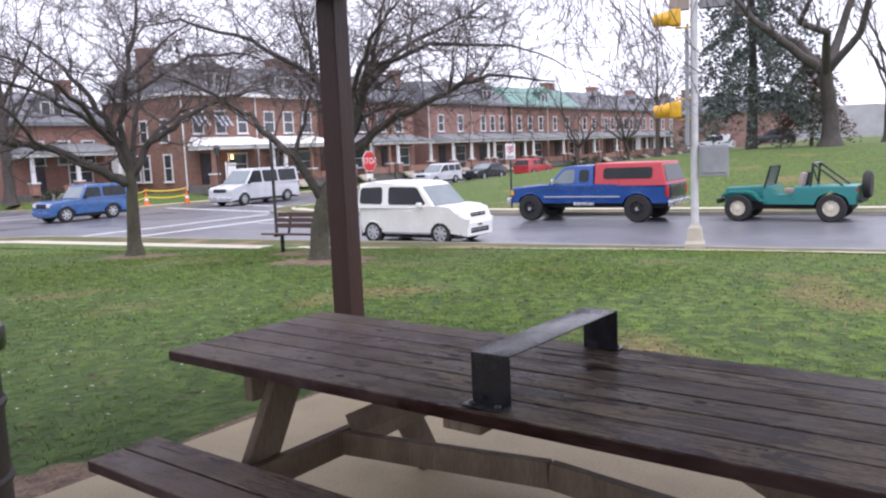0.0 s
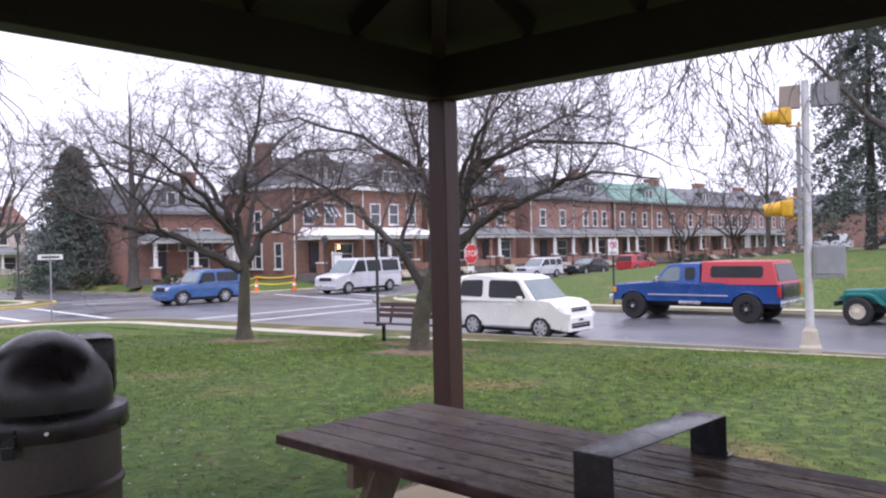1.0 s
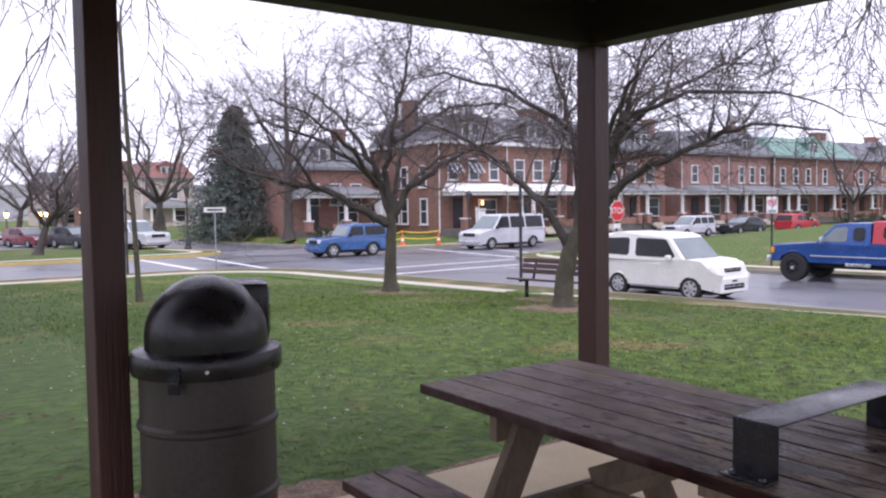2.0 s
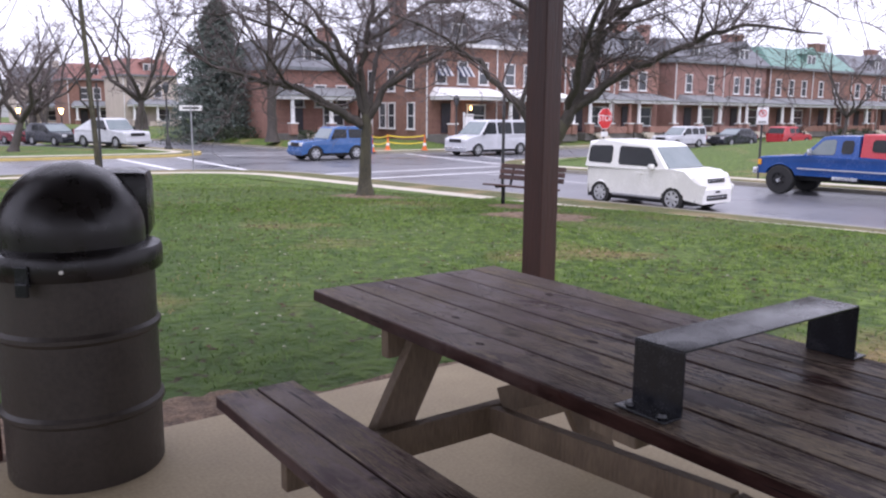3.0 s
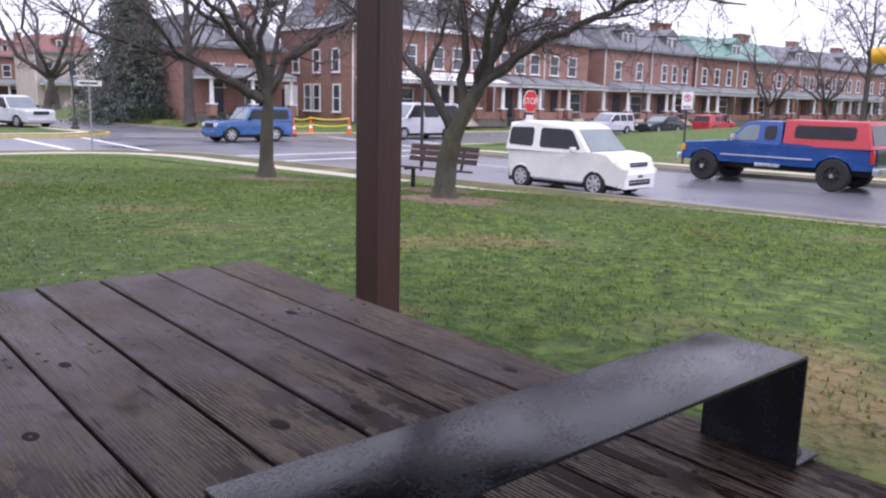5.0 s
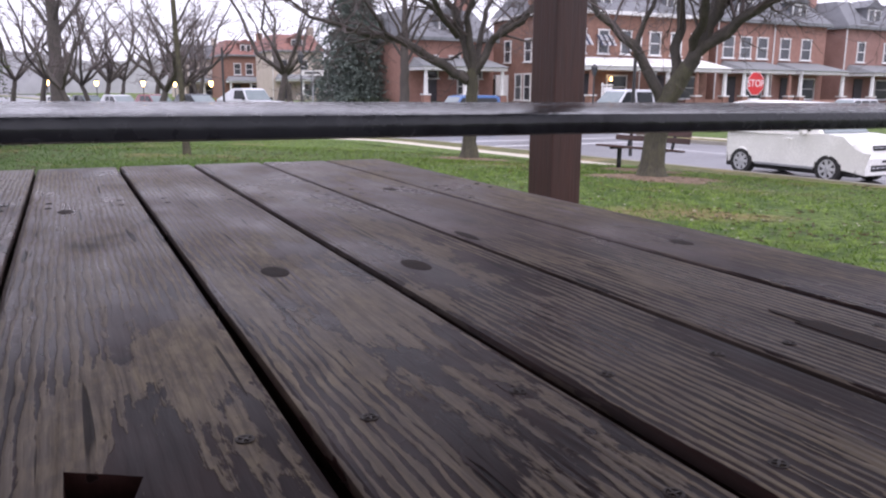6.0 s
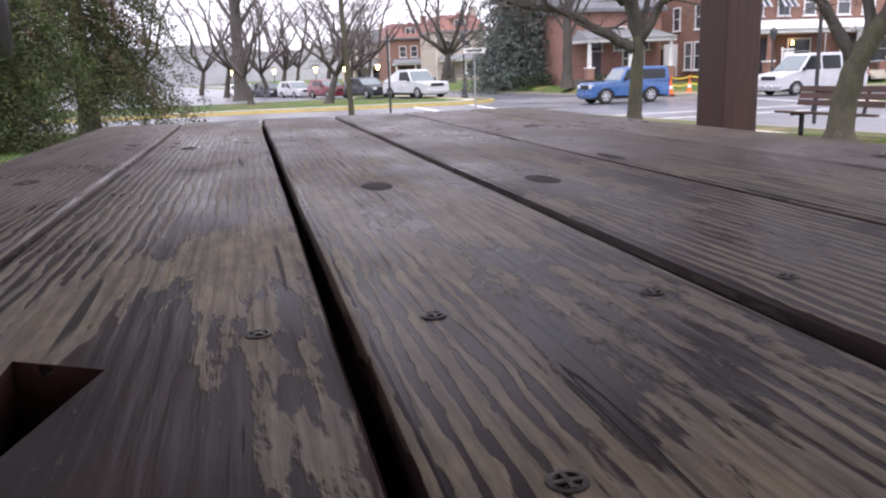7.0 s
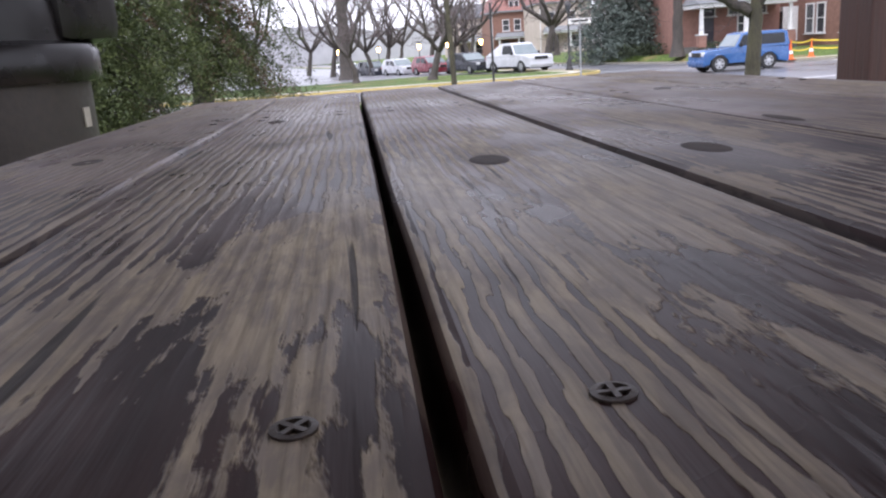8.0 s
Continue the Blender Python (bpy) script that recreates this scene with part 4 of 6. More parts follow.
latch.matrix_local = Matrix.Rotation(radians(-22), 4, "Z") @ Matrix.Translation((0, -0.325, 0.83))
for a in (-0.33, 0.02):
    bm = bmesh.new()
    rod(bm, (0, 0, 0), (0, -0.006, 0), 0.009, 0.008, 10)
    ob = part("bolt", bm, CHROME, bin_)
    ob.matrix_local = Matrix.Rotation(a, 4, "Z") @ Matrix.Translation((0, -0.322, 0.845))

bm = bmesh.new()
box(bm, (0, 0, 0), (0.035, 0.004, 0.05), None, 0.001)
ob = part("sticker", bm, PALE_CONCRETE, bin_, "torn white sticker")
ob.matrix_local = Matrix.Rotation(radians(104), 4, "Z") @ Matrix.Translation((0, -0.291, 0.71))

# ---- park bench ----
BENCH_WOOD = material("bench_wood", (0.050, 0.024, 0.020), (0.10, 0.052, 0.042), 8, 0.5, 0.3, stretch=(0.1, 1, 1), vary=0.15)
bz = land(9.6, 9.3)
bench = thing("park_bench", (9.56, 9.56, bz), "dark brown slatted park bench on black legs", "bench", turn=99.7)
for k in range(4):
    bm = bmesh.new()
    box(bm, (0, 0.21 - k * 0.115 + 0.10, 0.43 - 0.012 * k), (1.68, 0.095, 0.035), None, 0.006)
    part("seat_slat", bm, BENCH_WOOD, bench)
for k in range(3):
    bm = bmesh.new()
    box(bm, (0, -0.19 - 0.03 * k, 0.56 + k * 0.115), (1.68, 0.035, 0.095), Euler((radians(14), 0, 0)).to_matrix(), 0.006)
    part("back_slat", bm, BENCH_WOOD, bench)
for x in (-0.50, 0.50):
    bm = bmesh.new()
    box(bm, (x, 0.08, 0.2), (0.06, 0.06, 0.40), None, 0.005)
    box(bm, (x, 0.08, 0.39), (0.05, 0.48, 0.04), None, 0.004)
    beam(bm, (x, -0.15, 0.39), (x, -0.27, 0.84), 0.05, 0.03, (0, 1, 0))
    part("leg", bm, BLACK_STEEL, bench)

# ---- beacon pole ----
GALV = material("painted_pole", (0.42, 0.42, 0.44), (0.60, 0.60, 0.62), 5, 0.5, 0.1)
CABINET = material("grey_cabinet", (0.22, 0.23, 0.25), (0.32, 0.33, 0.35), 4, 0.5, 0.1)
SIGNAL_YELLOW = material("signal_yellow", (0.62, 0.33, 0.02), (0.78, 0.45, 0.03), 6, 0.35, 0.05)
PANEL_BROWN = material("solar_panel_back", (0.10, 0.075, 0.055), (0.17, 0.13, 0.10), 4, 0.5, 0.1)
SOLAR_BACK = material("grey_panel_back", (0.06, 0.063, 0.068), (0.11, 0.115, 0.12), 4, 0.5, 0.1)
px_, py_ = 15.33, 3.27
pz = -0.83
pole = thing("beacon_pole", (px_, py_, pz), "white roadside pole with two yellow flashing beacons", "signal pole", turn=-72)
bm = bmesh.new()
prof = [(0.30, 0.0), (0.30, 0.10), (0.25, 0.16), (0.20, 0.44), (0.13, 0.50), (0.09, 0.58)]
lathe(bm, prof, 4)
bmesh.ops.rotate(bm, cent=(0, 0, 0), matrix=Matrix.Rotation(radians(45), 3, "Z"), verts=bm.verts)
part("pedestal", bm, PALE_CONCRETE, pole, "weathered grey pedestal")
bm = bmesh.new()
rod(bm, (0, 0, 0.5), (0, 0, 5.7), 0.085, 0.075, 20)
part("pole", bm, GALV, pole, "", True)
for z in (3.03, 4.98):
    head = bmesh.new()
    box(head, (-0.38, -0.02, z), (0.24, 0.34, 0.34), None, 0.05)
    body = part("beacon", head, SIGNAL_YELLOW, pole, "yellow beacon housing", True)
    bm = bmesh.new()
    rod(bm, (-0.50, -0.02, z), (-0.84, -0.02, z - 0.03), 0.165, 0.13, 18, False)
    rod(bm, (-0.50, -0.02, z), (-0.82, -0.02, z - 0.03), 0.155, 0.12, 18, False)
    part("visor", bm, SIGNAL_YELLOW, body, "", True)
    for dz in (-0.22, 0.22):
        bm = bmesh.new()
        rod(bm, (0, -0.02, z + dz), (-0.38, -0.02, z + dz), 0.022, None, 8)
        rod(bm, (-0.36, -0.02, z + dz), (-0.36, -0.02, z + dz * 0.7), 0.022, None, 8)
        part("arm", bm, SIGNAL_YELLOW, pole)
bm = bmesh.new()
box(bm, (-0.15, 0.12, 3.5), (0.08, 0.45, 2.45), None, 0.01)
part("sign_panel", bm, CABINET, pole, "tall sign seen edge-on")
bm = bmesh.new()
box(bm, (0.38, 0.05, 5.38), (0.55, 0.05, 0.62), Euler((radians(-30), 0, 0)).to_matrix(), 0.01)
part("solar_panel", bm, SOLAR_BACK, pole, "grey back of a solar panel")
bm = bmesh.new()
box(bm, (-0.30, 0.05, 5.38), (0.42, 0.05, 0.62), Euler((radians(-30), 0, 0)).to_matrix(), 0.01)
part("solar_panel", bm, PANEL_BROWN, pole, "brown back of a solar panel")
bm = bmesh.new()
box(bm, (0.40, 0.05, 1.90), (0.60, 0.36, 0.68), None, 0.02)
cab = part("control_box", bm, CABINET, pole, "grey metal control box")
bm = bmesh.new()
box(bm, (0.40, -0.14, 1.92), (0.50, 0.02, 0.56), None, 0.008)
part("door", bm, CABINET, cab)

# ---- signs, lamps, cones ----
RED = material("sign_red", (0.50, 0.02, 0.025), (0.62, 0.035, 0.04), 6, 0.4, 0.0)
WHITE = material("sign_white", (0.66, 0.66, 0.66), (0.78, 0.78, 0.78), 5, 0.5, 0.0)
BLACK = material("sign_black", (0.012, 0.012, 0.012), (0.02, 0.02, 0.02), 5, 0.5, 0.0)
POST_DARK = material("dark_sign_post", (0.020, 0.020, 0.022), (0.045, 0.045, 0.048), 8, 0.6, 0.1)
ORANGE = material("cone_orange", (0.62, 0.12, 0.02), (0.75, 0.18, 0.03), 8, 0.5, 0.0)
TAPE = material("caution_tape", (0.70, 0.52, 0.03), (0.80, 0.62, 0.06), 4, 0.5, 0.0)
LAMP_GLOW = glowing("lamp_glow", (1.0, 0.62, 0.22), 7.0)


def lettering(text, size, material_, parent, at, turn):
    c = bpy.data.curves.new("lettering", "FONT")
    c.body, c.size, c.align_x, c.align_y, c.extrude = text, size, "CENTER", "CENTER", 0.002
    tmp = bpy.data.objects.new("lettering", c)
    scene.collection.objects.link(tmp)
    me = bpy.data.meshes.new_from_object(tmp.evaluated_get(bpy.context.evaluated_depsgraph_get()))
    bpy.data.objects.remove(tmp)
    me.materials.clear()
    me.materials.append(material_)
    ob = new("lettering", me)
    ob.parent = parent
    ob.matrix_local = Matrix.Translation(at) @ turn
    return tagged(ob, "white capital letters" if material_ is WHITE else "dark letters")


UPRIGHT = Euler((radians(90), 0, 0)).to_matrix().to_4x4()
sx, sy = 23.2, 20.05
sz = land(sx, sy)
stop = thing("stop_sign", (sx, sy, sz), "red octagonal stop sign with white letters on a post", "stop sign", turn=2)
bm = bmesh.new()
box(bm, (0, 0.03, (1.25 - sz + 0.4) / 2), (0.06, 0.05, 1.25 - sz + 0.4))
part("post", bm, POST_DARK, stop)
for r, d, m, nm in ((0.46, 0.0, WHITE, "border"), (0.43, -0.012, RED, "plate")):
    bm = bmesh.new()
    rod(bm, (0, d, 1.25 - sz), (0, d - 0.012, 1.25 - sz), r, r, 8)
    bmesh.ops.rotate(bm, cent=(0, 0, 1.25 - sz), matrix=Matrix.Rotation(radians(22.5), 3, "Y"), verts=bm.verts)
    part(nm, bm, m, stop)
lettering("STOP", 0.36, WHITE, stop, (0, -0.028, 1.25 - sz), UPRIGHT)
bm = bmesh.new()
box(bm, (0, 0.0, 0.62 - sz), (0.42, 0.012, 0.2))
part("plaque", bm, WHITE, stop, "small white plaque below the octagon")

nx, ny = 25.35, 14.33
nz = land(nx, ny)
nopark = thing("parking_sign", (nx, ny, nz), "small white no-parking sign on a dark post", "street sign", turn=-45)
bm = bmesh.new()
box(bm, (0, 0.03, (1.75 - nz) / 2), (0.07, 0.05, 1.75 - nz))
part("post", bm, POST_DARK, nopark)
bm = bmesh.new()
box(bm, (0, 0, 1.41 - nz), (0.40, 0.012, 0.62), None, 0.004)
part("plate", bm, WHITE, nopark)
bm = bmesh.new()
lathe(bm, [(0.135, -0.004), (0.135, 0.004), (0.105, 0.004), (0.105, -0.004), (0.135, -0.004)], 24, (0, 0, 0), False)
bmesh.ops.transform(bm, matrix=Matrix.Translation((0, -0.012, 1.50 - nz)) @ UPRIGHT, verts=bm.verts)
part("ring", bm, RED, nopark)
bm = bmesh.new()
box(bm, (0, -0.012, 1.50 - nz), (0.03, 0.008, 0.23), Euler((0, radians(-45), 0)).to_matrix())
part("slash", bm, RED, nopark)
lettering("P", 0.2, BLACK, nopark, (0, -0.009, 1.50 - nz), UPRIGHT)
for dz in (0.22, 0.27):
    bm = bmesh.new()
    box(bm, (0, -0.010, 1.41 - dz + 0.02 - nz), (0.28, 0.006, 0.022))
    part("text_bar", bm, BLACK, nopark)

sign = thing("street_name_sign", (8.9, 28.2, land(8.9, 28.2)), "thin post with a pale street name blade", "street sign", turn=-20)
bm = bmesh.new()
rod(bm, (0, 0, 0), (0, 0, 2.5), 0.03, None, 8)
part("post", bm, CABINET, sign)
bm = bmesh.new()
box(bm, (0, 0, 2.42), (0.85, 0.02, 0.2), None, 0.004)
part("blade", bm, WHITE, sign)
bm = bmesh.new()
box(bm, (0, -0.013, 2.42), (0.6, 0.006, 0.07))
part("text_bar", bm, POST_DARK, sign)
post = thing("sign_post", (5.7, 29.0, land(5.7, 29.0)), "thin dark post beside the cross street", "post")
bm = bmesh.new()
rod(bm, (0, 0, 0), (0, 0, 3.3), 0.045, None, 8)
part("post", bm, POST_DARK, post)
post = thing("sign_post", (14.9, 16.6, land(14.9, 16.6)), "dark post at the kerb behind the bench", "post")
bm = bmesh.new()
rod(bm, (0, 0, 0), (0, 0, 3.1), 0.05, None, 8)
part("post", bm, POST_DARK, post)


def street_lamp(x, y, top, label, lit=False):
    z = land(x, y)
    h = top - z
    lamp = thing("street_lamp", (x, y, z), label, "street lamp", "street lamps")
    bm = bmesh.new()
    lathe(bm, [(0.24, 0), (0.24, 0.12), (0.16, 0.2), (0.14, 0.62), (0.09, 0.72), (0.06, 0.8), (0.05, h - 0.75), (0.10, h - 0.7)], 14)
    part("column", bm, POST_DARK, lamp, "", True)
    bm = bmesh.new()
    lathe(bm, [(0.10, h - 0.70), (0.19, h - 0.35), (0.20, h - 0.22)], 12)
    part("lantern", bm, LAMP_GLOW if lit else DARK_GLASS, lamp, "glowing warm lantern" if lit else "unlit lantern", True)
    bm = bmesh.new()
    lathe(bm, [(0.24, h - 0.22), (0.10, h - 0.06), (0.02, h)], 12)
    part("cap", bm, POST_DARK, lamp, "", True)


street_lamp(13.64, 47.0, 3.15, "black cast street lamp at the corner")
street_lamp(30.2, 39.6, 2.6, "black street lamp before a brick house")
for x, y in ((12.8, 75.0), (11.2, 88.0), (7.5, 82.0), (3.6, 90.0), (-1.0, 88.0), (13.6, 100.0)):
    street_lamp(x, y, 1.75, "lit street lamp with a warm glow in the distance", True)

cone = thing("traffic_cone", (23.0, 38.3, land(23.0, 38.3)), "orange traffic cone holding caution tape", "traffic cone", "cones")
bm = bmesh.new()
box(bm, (0, 0, 0.02), (0.38, 0.38, 0.04), None, 0.008)
part("base", bm, ORANGE, cone)
bm = bmesh.new()
lathe(bm, [(0.15, 0.04), (0.035, 0.74), (0.03, 1.0)], 14)
part("body", bm, ORANGE, cone, "", True)
bm = bmesh.new()
lathe(bm, [(0.114, 0.30), (0.087, 0.46)], 14, (0, 0, 0), False)
part("band", bm, WHITE, cone, "white reflective band")
spots = [(23.0, 38.3), (24.9, 39.6), (27.0, 38.6)]
for x, y in spots[1:]:
    copy_thing(cone, pose(x, y, land(x, y)))
for a, b in ((0, 1), (1, 2)):
    for zz in (0.55, 0.95):
        pa, pb = (Vector((*spots[k], land(*spots[k]) + zz)) for k in (a, b))
        vs = []
        for k in range(9):
            p = pa.lerp(pb, k / 8)
            sag = 0.10 * (1 - (k / 4 - 1) ** 2)
            vs += [(p.x, p.y, p.z - sag), (p.x, p.y, p.z - sag - 0.07)]
        tagged(new("caution_tape", mesh_from("caution_tape", vs, [(2 * k, 2 * k + 1, 2 * k + 3, 2 * k + 2) for k in range(8)], TAPE)), "sagging yellow caution tape between cones", "tape", "caution tapes")
bm = bmesh.new()
box(bm, (0, 0, 1.2), (0.09, 0.09, 2.4), None, 0.005)
box(bm, (0.3, 0, 2.25), (0.75, 0.07, 0.08), None, 0.005)
sale = thing("yard_sign", (31.6, 40.6, land(31.6, 40.6)), "white post sign on the lawn before the house", "sign", turn=-30)
part("post", bm, WHITE, sale)
bm = bmesh.new()
box(bm, (0.36, 0, 1.75), (0.55, 0.03, 0.75), None, 0.005)
part("board", bm, WHITE, sale)

# ---- vehicles: x forward, y to the left, z up from the street ----
def paint(name, c, rough=0.22):
    return material(name, c, tuple(min(q * 1.12 + 0.004, 1) for q in c), 1.5, rough, 0.03, fine=30, spec=0.7)


WHITE_CAR = paint("white_car_paint", (0.72, 0.72, 0.70))
BLUE_CAR = paint("blue_car_paint", (0.006, 0.055, 0.23))
LIGHT_BLUE_CAR = paint("faded_blue_paint", (0.025, 0.09, 0.25))
RED_CAR = paint("red_fibreglass", (0.40, 0.025, 0.035), 0.35)
TEAL_CAR = paint("teal_paint", (0.010, 0.17, 0.16), 0.35)
SILVER_CAR = paint("silver_car_paint", (0.46, 0.47, 0.50))
DARK_CAR = paint("dark_car_paint", (0.020, 0.022, 0.030))
LAMP_CLEAR = material("headlamp_lens", (0.55, 0.56, 0.58), (0.75, 0.76, 0.78), 8, 0.12, 0.0, spec=0.9)
LAMP_RED = material("tail_lamp_lens", (0.35, 0.01, 0.012), (0.50, 0.02, 0.02), 8, 0.15, 0.0)
LAMP_AMBER = material("amber_lens", (0.70, 0.30, 0.02), (0.80, 0.38, 0.03), 8, 0.2, 0.0)


def wheel(car, x, y, r, width, rim, rim_label, hub=0.62, spokes=5, bright=False):
    s = 1 if y > 0 else -1
    w = new("wheel")
    w.parent = car
    w.matrix_local = pose(x, y, r)
    bm = bmesh.new()
    prof = [(r * hub, -width / 2), (r * 0.93, -width / 2), (r, -width * 0.36), (r, width * 0.36), (r * 0.93, width / 2), (r * hub, width / 2)]
    lathe(bm, prof, 32, (0, 0, 0), False)
    bmesh.ops.rotate(bm, cent=(0, 0, 0), matrix=Matrix.Rotation(radians(90), 3, "X"), verts=bm.verts)
    part("tyre", bm, TYRE, w, "", True)
    bm = bmesh.new()
    rod(bm, (0, s * width * 0.05, 0), (0, s * width * 0.32, 0), r * hub * 1.01, r * hub * 1.01, 28)
    part("rim_dish", bm, rim if bright else UNDERSIDE, w)
    bm = bmesh.new()
    y0 = s * width * 0.37
    for k in range(spokes):
        a = 2 * math.pi * k / spokes
        beam(bm, (0, y0, 0), (math.cos(a) * r * hub * 0.96, y0, math.sin(a) * r * hub * 0.96), r * (0.17 if bright else 0.22), 0.03, (0, 1, 0), 0)
    rod(bm, (0, y0 - 0.02 * s, 0), (0, y0 + 0.03 * s, 0), r * 0.2, r * 0.16, 16)
    lathe(bm, [(r * hub * 0.88, -0.018), (r * hub * 1.0, -0.018), (r * hub * 1.0, 0.018), (r * hub * 0.88, 0.018), (r * hub * 0.88, -0.018)], 28, (0, 0, 0), False)
    lathe_v = [v for v in bm.verts][-28 * 5:]
    bmesh.ops.transform(bm, matrix=Matrix.Translation((0, y0, 0)) @ Matrix.Rotation(radians(90), 4, "X"), verts=lathe_v)
    part("rim", bm, rim, w, rim_label, True)


def shell(bm, top, sill, arches, half, tuck=0.05, bevel=0.05, taper=0.09):
    """The lower body: a side outline with wheel arches, drawn in towards the sill, edges rounded."""
    xs = sorted(arches)
    out = list(top)
    x_rear, x_front = top[0][0], top[-1][0]
    bottom = [(x_front, sill)]
    for ax, r, z in reversed(xs):
        for k in range(0, 11):
            a = math.pi * k / 10
            px, pz_ = ax + r * math.cos(a), z + r * math.sin(a)
            bottom.append((px, max(pz_, sill)))
    bottom.append((x_rear, sill))
    verts = prism(bm, out + bottom, half)
    edges = [e for e in bm.edges if abs(e.verts[0].co.y - e.verts[1].co.y) < 1e-6]
    tops = [e for e in edges if min(v.co.z for v in e.verts) > sill + 0.25]
    bmesh.ops.bevel(bm, geom=tops, offset=bevel, segments=3, affect="EDGES", profile=0.6)
    mid_z = sill + 0.42
    for v in bm.verts:
        if v.co.z < mid_z:
            v.co.y *= 1 - tuck * (mid_z - v.co.z) / 0.42
        nose = max((v.co.x - (x_front - 0.55)) / 0.55, 0, ((x_rear + 0.35) - v.co.x) / 0.35)
        v.co.y *= 1 - taper * nose * nose


def cabin(bm, outline, half, belt, lean, bevel=0.06):
    prism(bm, outline, half)
    edges = [e for e in bm.edges if abs(e.verts[0].co.y - e.verts[1].co.y) < 1e-6 and max(v.co.z for v in e.verts) > belt + 0.05]
    bmesh.ops.bevel(bm, geom=edges, offset=bevel, segments=3, affect="EDGES", profile=0.6)
    for v in bm.verts:
        v.co.y *= 1 - lean * max(v.co.z - belt, 0) / half


def side_pane(car, pts, half, belt, lean, material_=None, label="dark side window", name="window", out=0.006):
    """A pane on both flanks, following the lean of the cabin, with rounded corners."""
    for s in (-1, 1):
        bm = bmesh.new()
        n = len(pts)
        cen = (sum(p[0] for p in pts) / n, sum(p[1] for p in pts) / n)
        ring = []
        for i, p in enumerate(pts):
            for q in (pts[i - 1], pts[(i + 1) % n]):
                d = math.hypot(q[0] - p[0], q[1] - p[1])
                k = min(0.06 / max(d, 0.01), 0.4)
                ring.append((p[0] + (q[0] - p[0]) * k, p[1] + (q[1] - p[1]) * k))
        lo, hi = [], []
        for x, z in ring:
            y = half * (1 - lean * max(z - belt, 0) / half)
            lo.append(bm.verts.new((x, s * (y - 0.02), z)))
            hi.append(bm.verts.new((x, s * (y + out), z)))
        m = len(ring)
        bm.faces.new(hi)
        for i in range(m):
            bm.faces.new((lo[i], lo[(i + 1) % m], hi[(i + 1) % m], hi[i]))
        part(name, bm, material_ or CAR_GLASS, car, label)


def screen(car, a, b, half, belt, lean, material_, label, name="windshield", inset=0.07, out=0.008):
    """A pane across the car between two points of its outline."""
    (x0, z0), (x1, z1) = a, b
    dx, dz = x1 - x0, z1 - z0
    n = Vector((dz, 0, -dx)).normalized()
    if n.z < 0 and abs(dz) < abs(dx):
        n = -n
    if (x0 + x1) < 0 and n.x > 0 or (x0 + x1) > 0 and n.x < 0:
        n = -n
    vs = []
    for f in (0.07, 0.93):
        x, z = x0 + dx * f, z0 + dz * f
        y = half * (1 - lean * max(z - belt, 0) / half) - inset
        for s in (-1, 1):
            vs.append(Vector((x, s * y, z)))
    bm = bmesh.new()
    order = [vs[0], vs[1], vs[3], vs[2]]
    hi = [bm.verts.new(p + n * out) for p in order]
    lo = [bm.verts.new(p - n * 0.02) for p in order]
    bm.faces.new(hi)
    for i in range(4):
        bm.faces.new((lo[i], lo[(i + 1) % 4], hi[(i + 1) % 4], hi[i]))
    part(name, bm, material_, car, label)


def block(car, name, centre, size, material_, label="", bevel=0.01, mirror=False):
    for s in ((1, -1) if mirror else (1,)):
        bm = bmesh.new()
        box(bm, (centre[0], centre[1] * s, centre[2]), size, None, bevel)
        part(name, bm, material_, car, label, True)


def chassis(car, x0, x1, half, z0, z1):
    block(car, "underbody", ((x0 + x1) / 2, 0, (z0 + z1) / 2), (x1 - x0, half * 2, z1 - z0), UNDERSIDE, "dark underbody")


WHEEL_SILVER = material("silver_wheel_cover", (0.42, 0.43, 0.45), (0.55, 0.56, 0.58), 12, 0.35, 0.0, spec=0.7)


def crisp(ob):
    ob.data.set_sharp_from_angle(angle=radians(24))


# boxy white small car at the near kerb
x, y = xy(8.72, 17.66)
cube = thing("parked_car", (x, y, ROAD_Z), "boxy white compact car parked at the kerb", "car", "parked cars", -86.5)
bm = bmesh.new()
shell(bm, [(-1.98, 0.35), (-2.02, 0.6), (-1.99, 1.03), (0.95, 1.03), (1.12, 1.025), (1.55, 0.99), (1.84, 0.93), (1.95, 0.82), (1.99, 0.68), (2.0, 0.60), (2.04, 0.56), (2.04, 0.34)], 0.22, [(1.20, 0.36, 0.31), (-1.33, 0.36, 0.31)], 0.85, 0.05, 0.13, 0.20)
crisp(part("body", bm, WHITE_CAR, cube, "", True))
bm = bmesh.new()
cabin(bm, [(-1.98, 0.97), (1.06, 0.97), (0.46, 1.58), (0.2, 1.65), (-1.4, 1.69), (-1.88, 1.63)], 0.83, 1.0, 0.15, 0.10)
crisp(part("cabin", bm, WHITE_CAR, cube, "", True))
side_pane(cube, [(-0.70, 1.06), (0.72, 1.06), (0.36, 1.52), (-0.70, 1.54)], 0.83, 1.0, 0.15)
side_pane(cube, [(-1.84, 1.09), (-0.94, 1.07), (-0.94, 1.54), (-1.80, 1.52)], 0.83, 1.0, 0.15)
screen(cube, (1.06, 1.0), (0.46, 1.57), 0.83, 1.0, 0.15, WINDSHIELD, "sloping windshield reflecting the sky")
screen(cube, (-1.98, 1.02), (-1.885, 1.60), 0.83, 1.0, 0.15, CAR_GLASS, "dark rear window", "rear_window")
for X in (1.20, -1.33):
    for Y in (-0.74, 0.74):
        wheel(cube, X, Y, 0.32, 0.20, WHEEL_SILVER, "silver five-spoke rim", 0.66, 7)
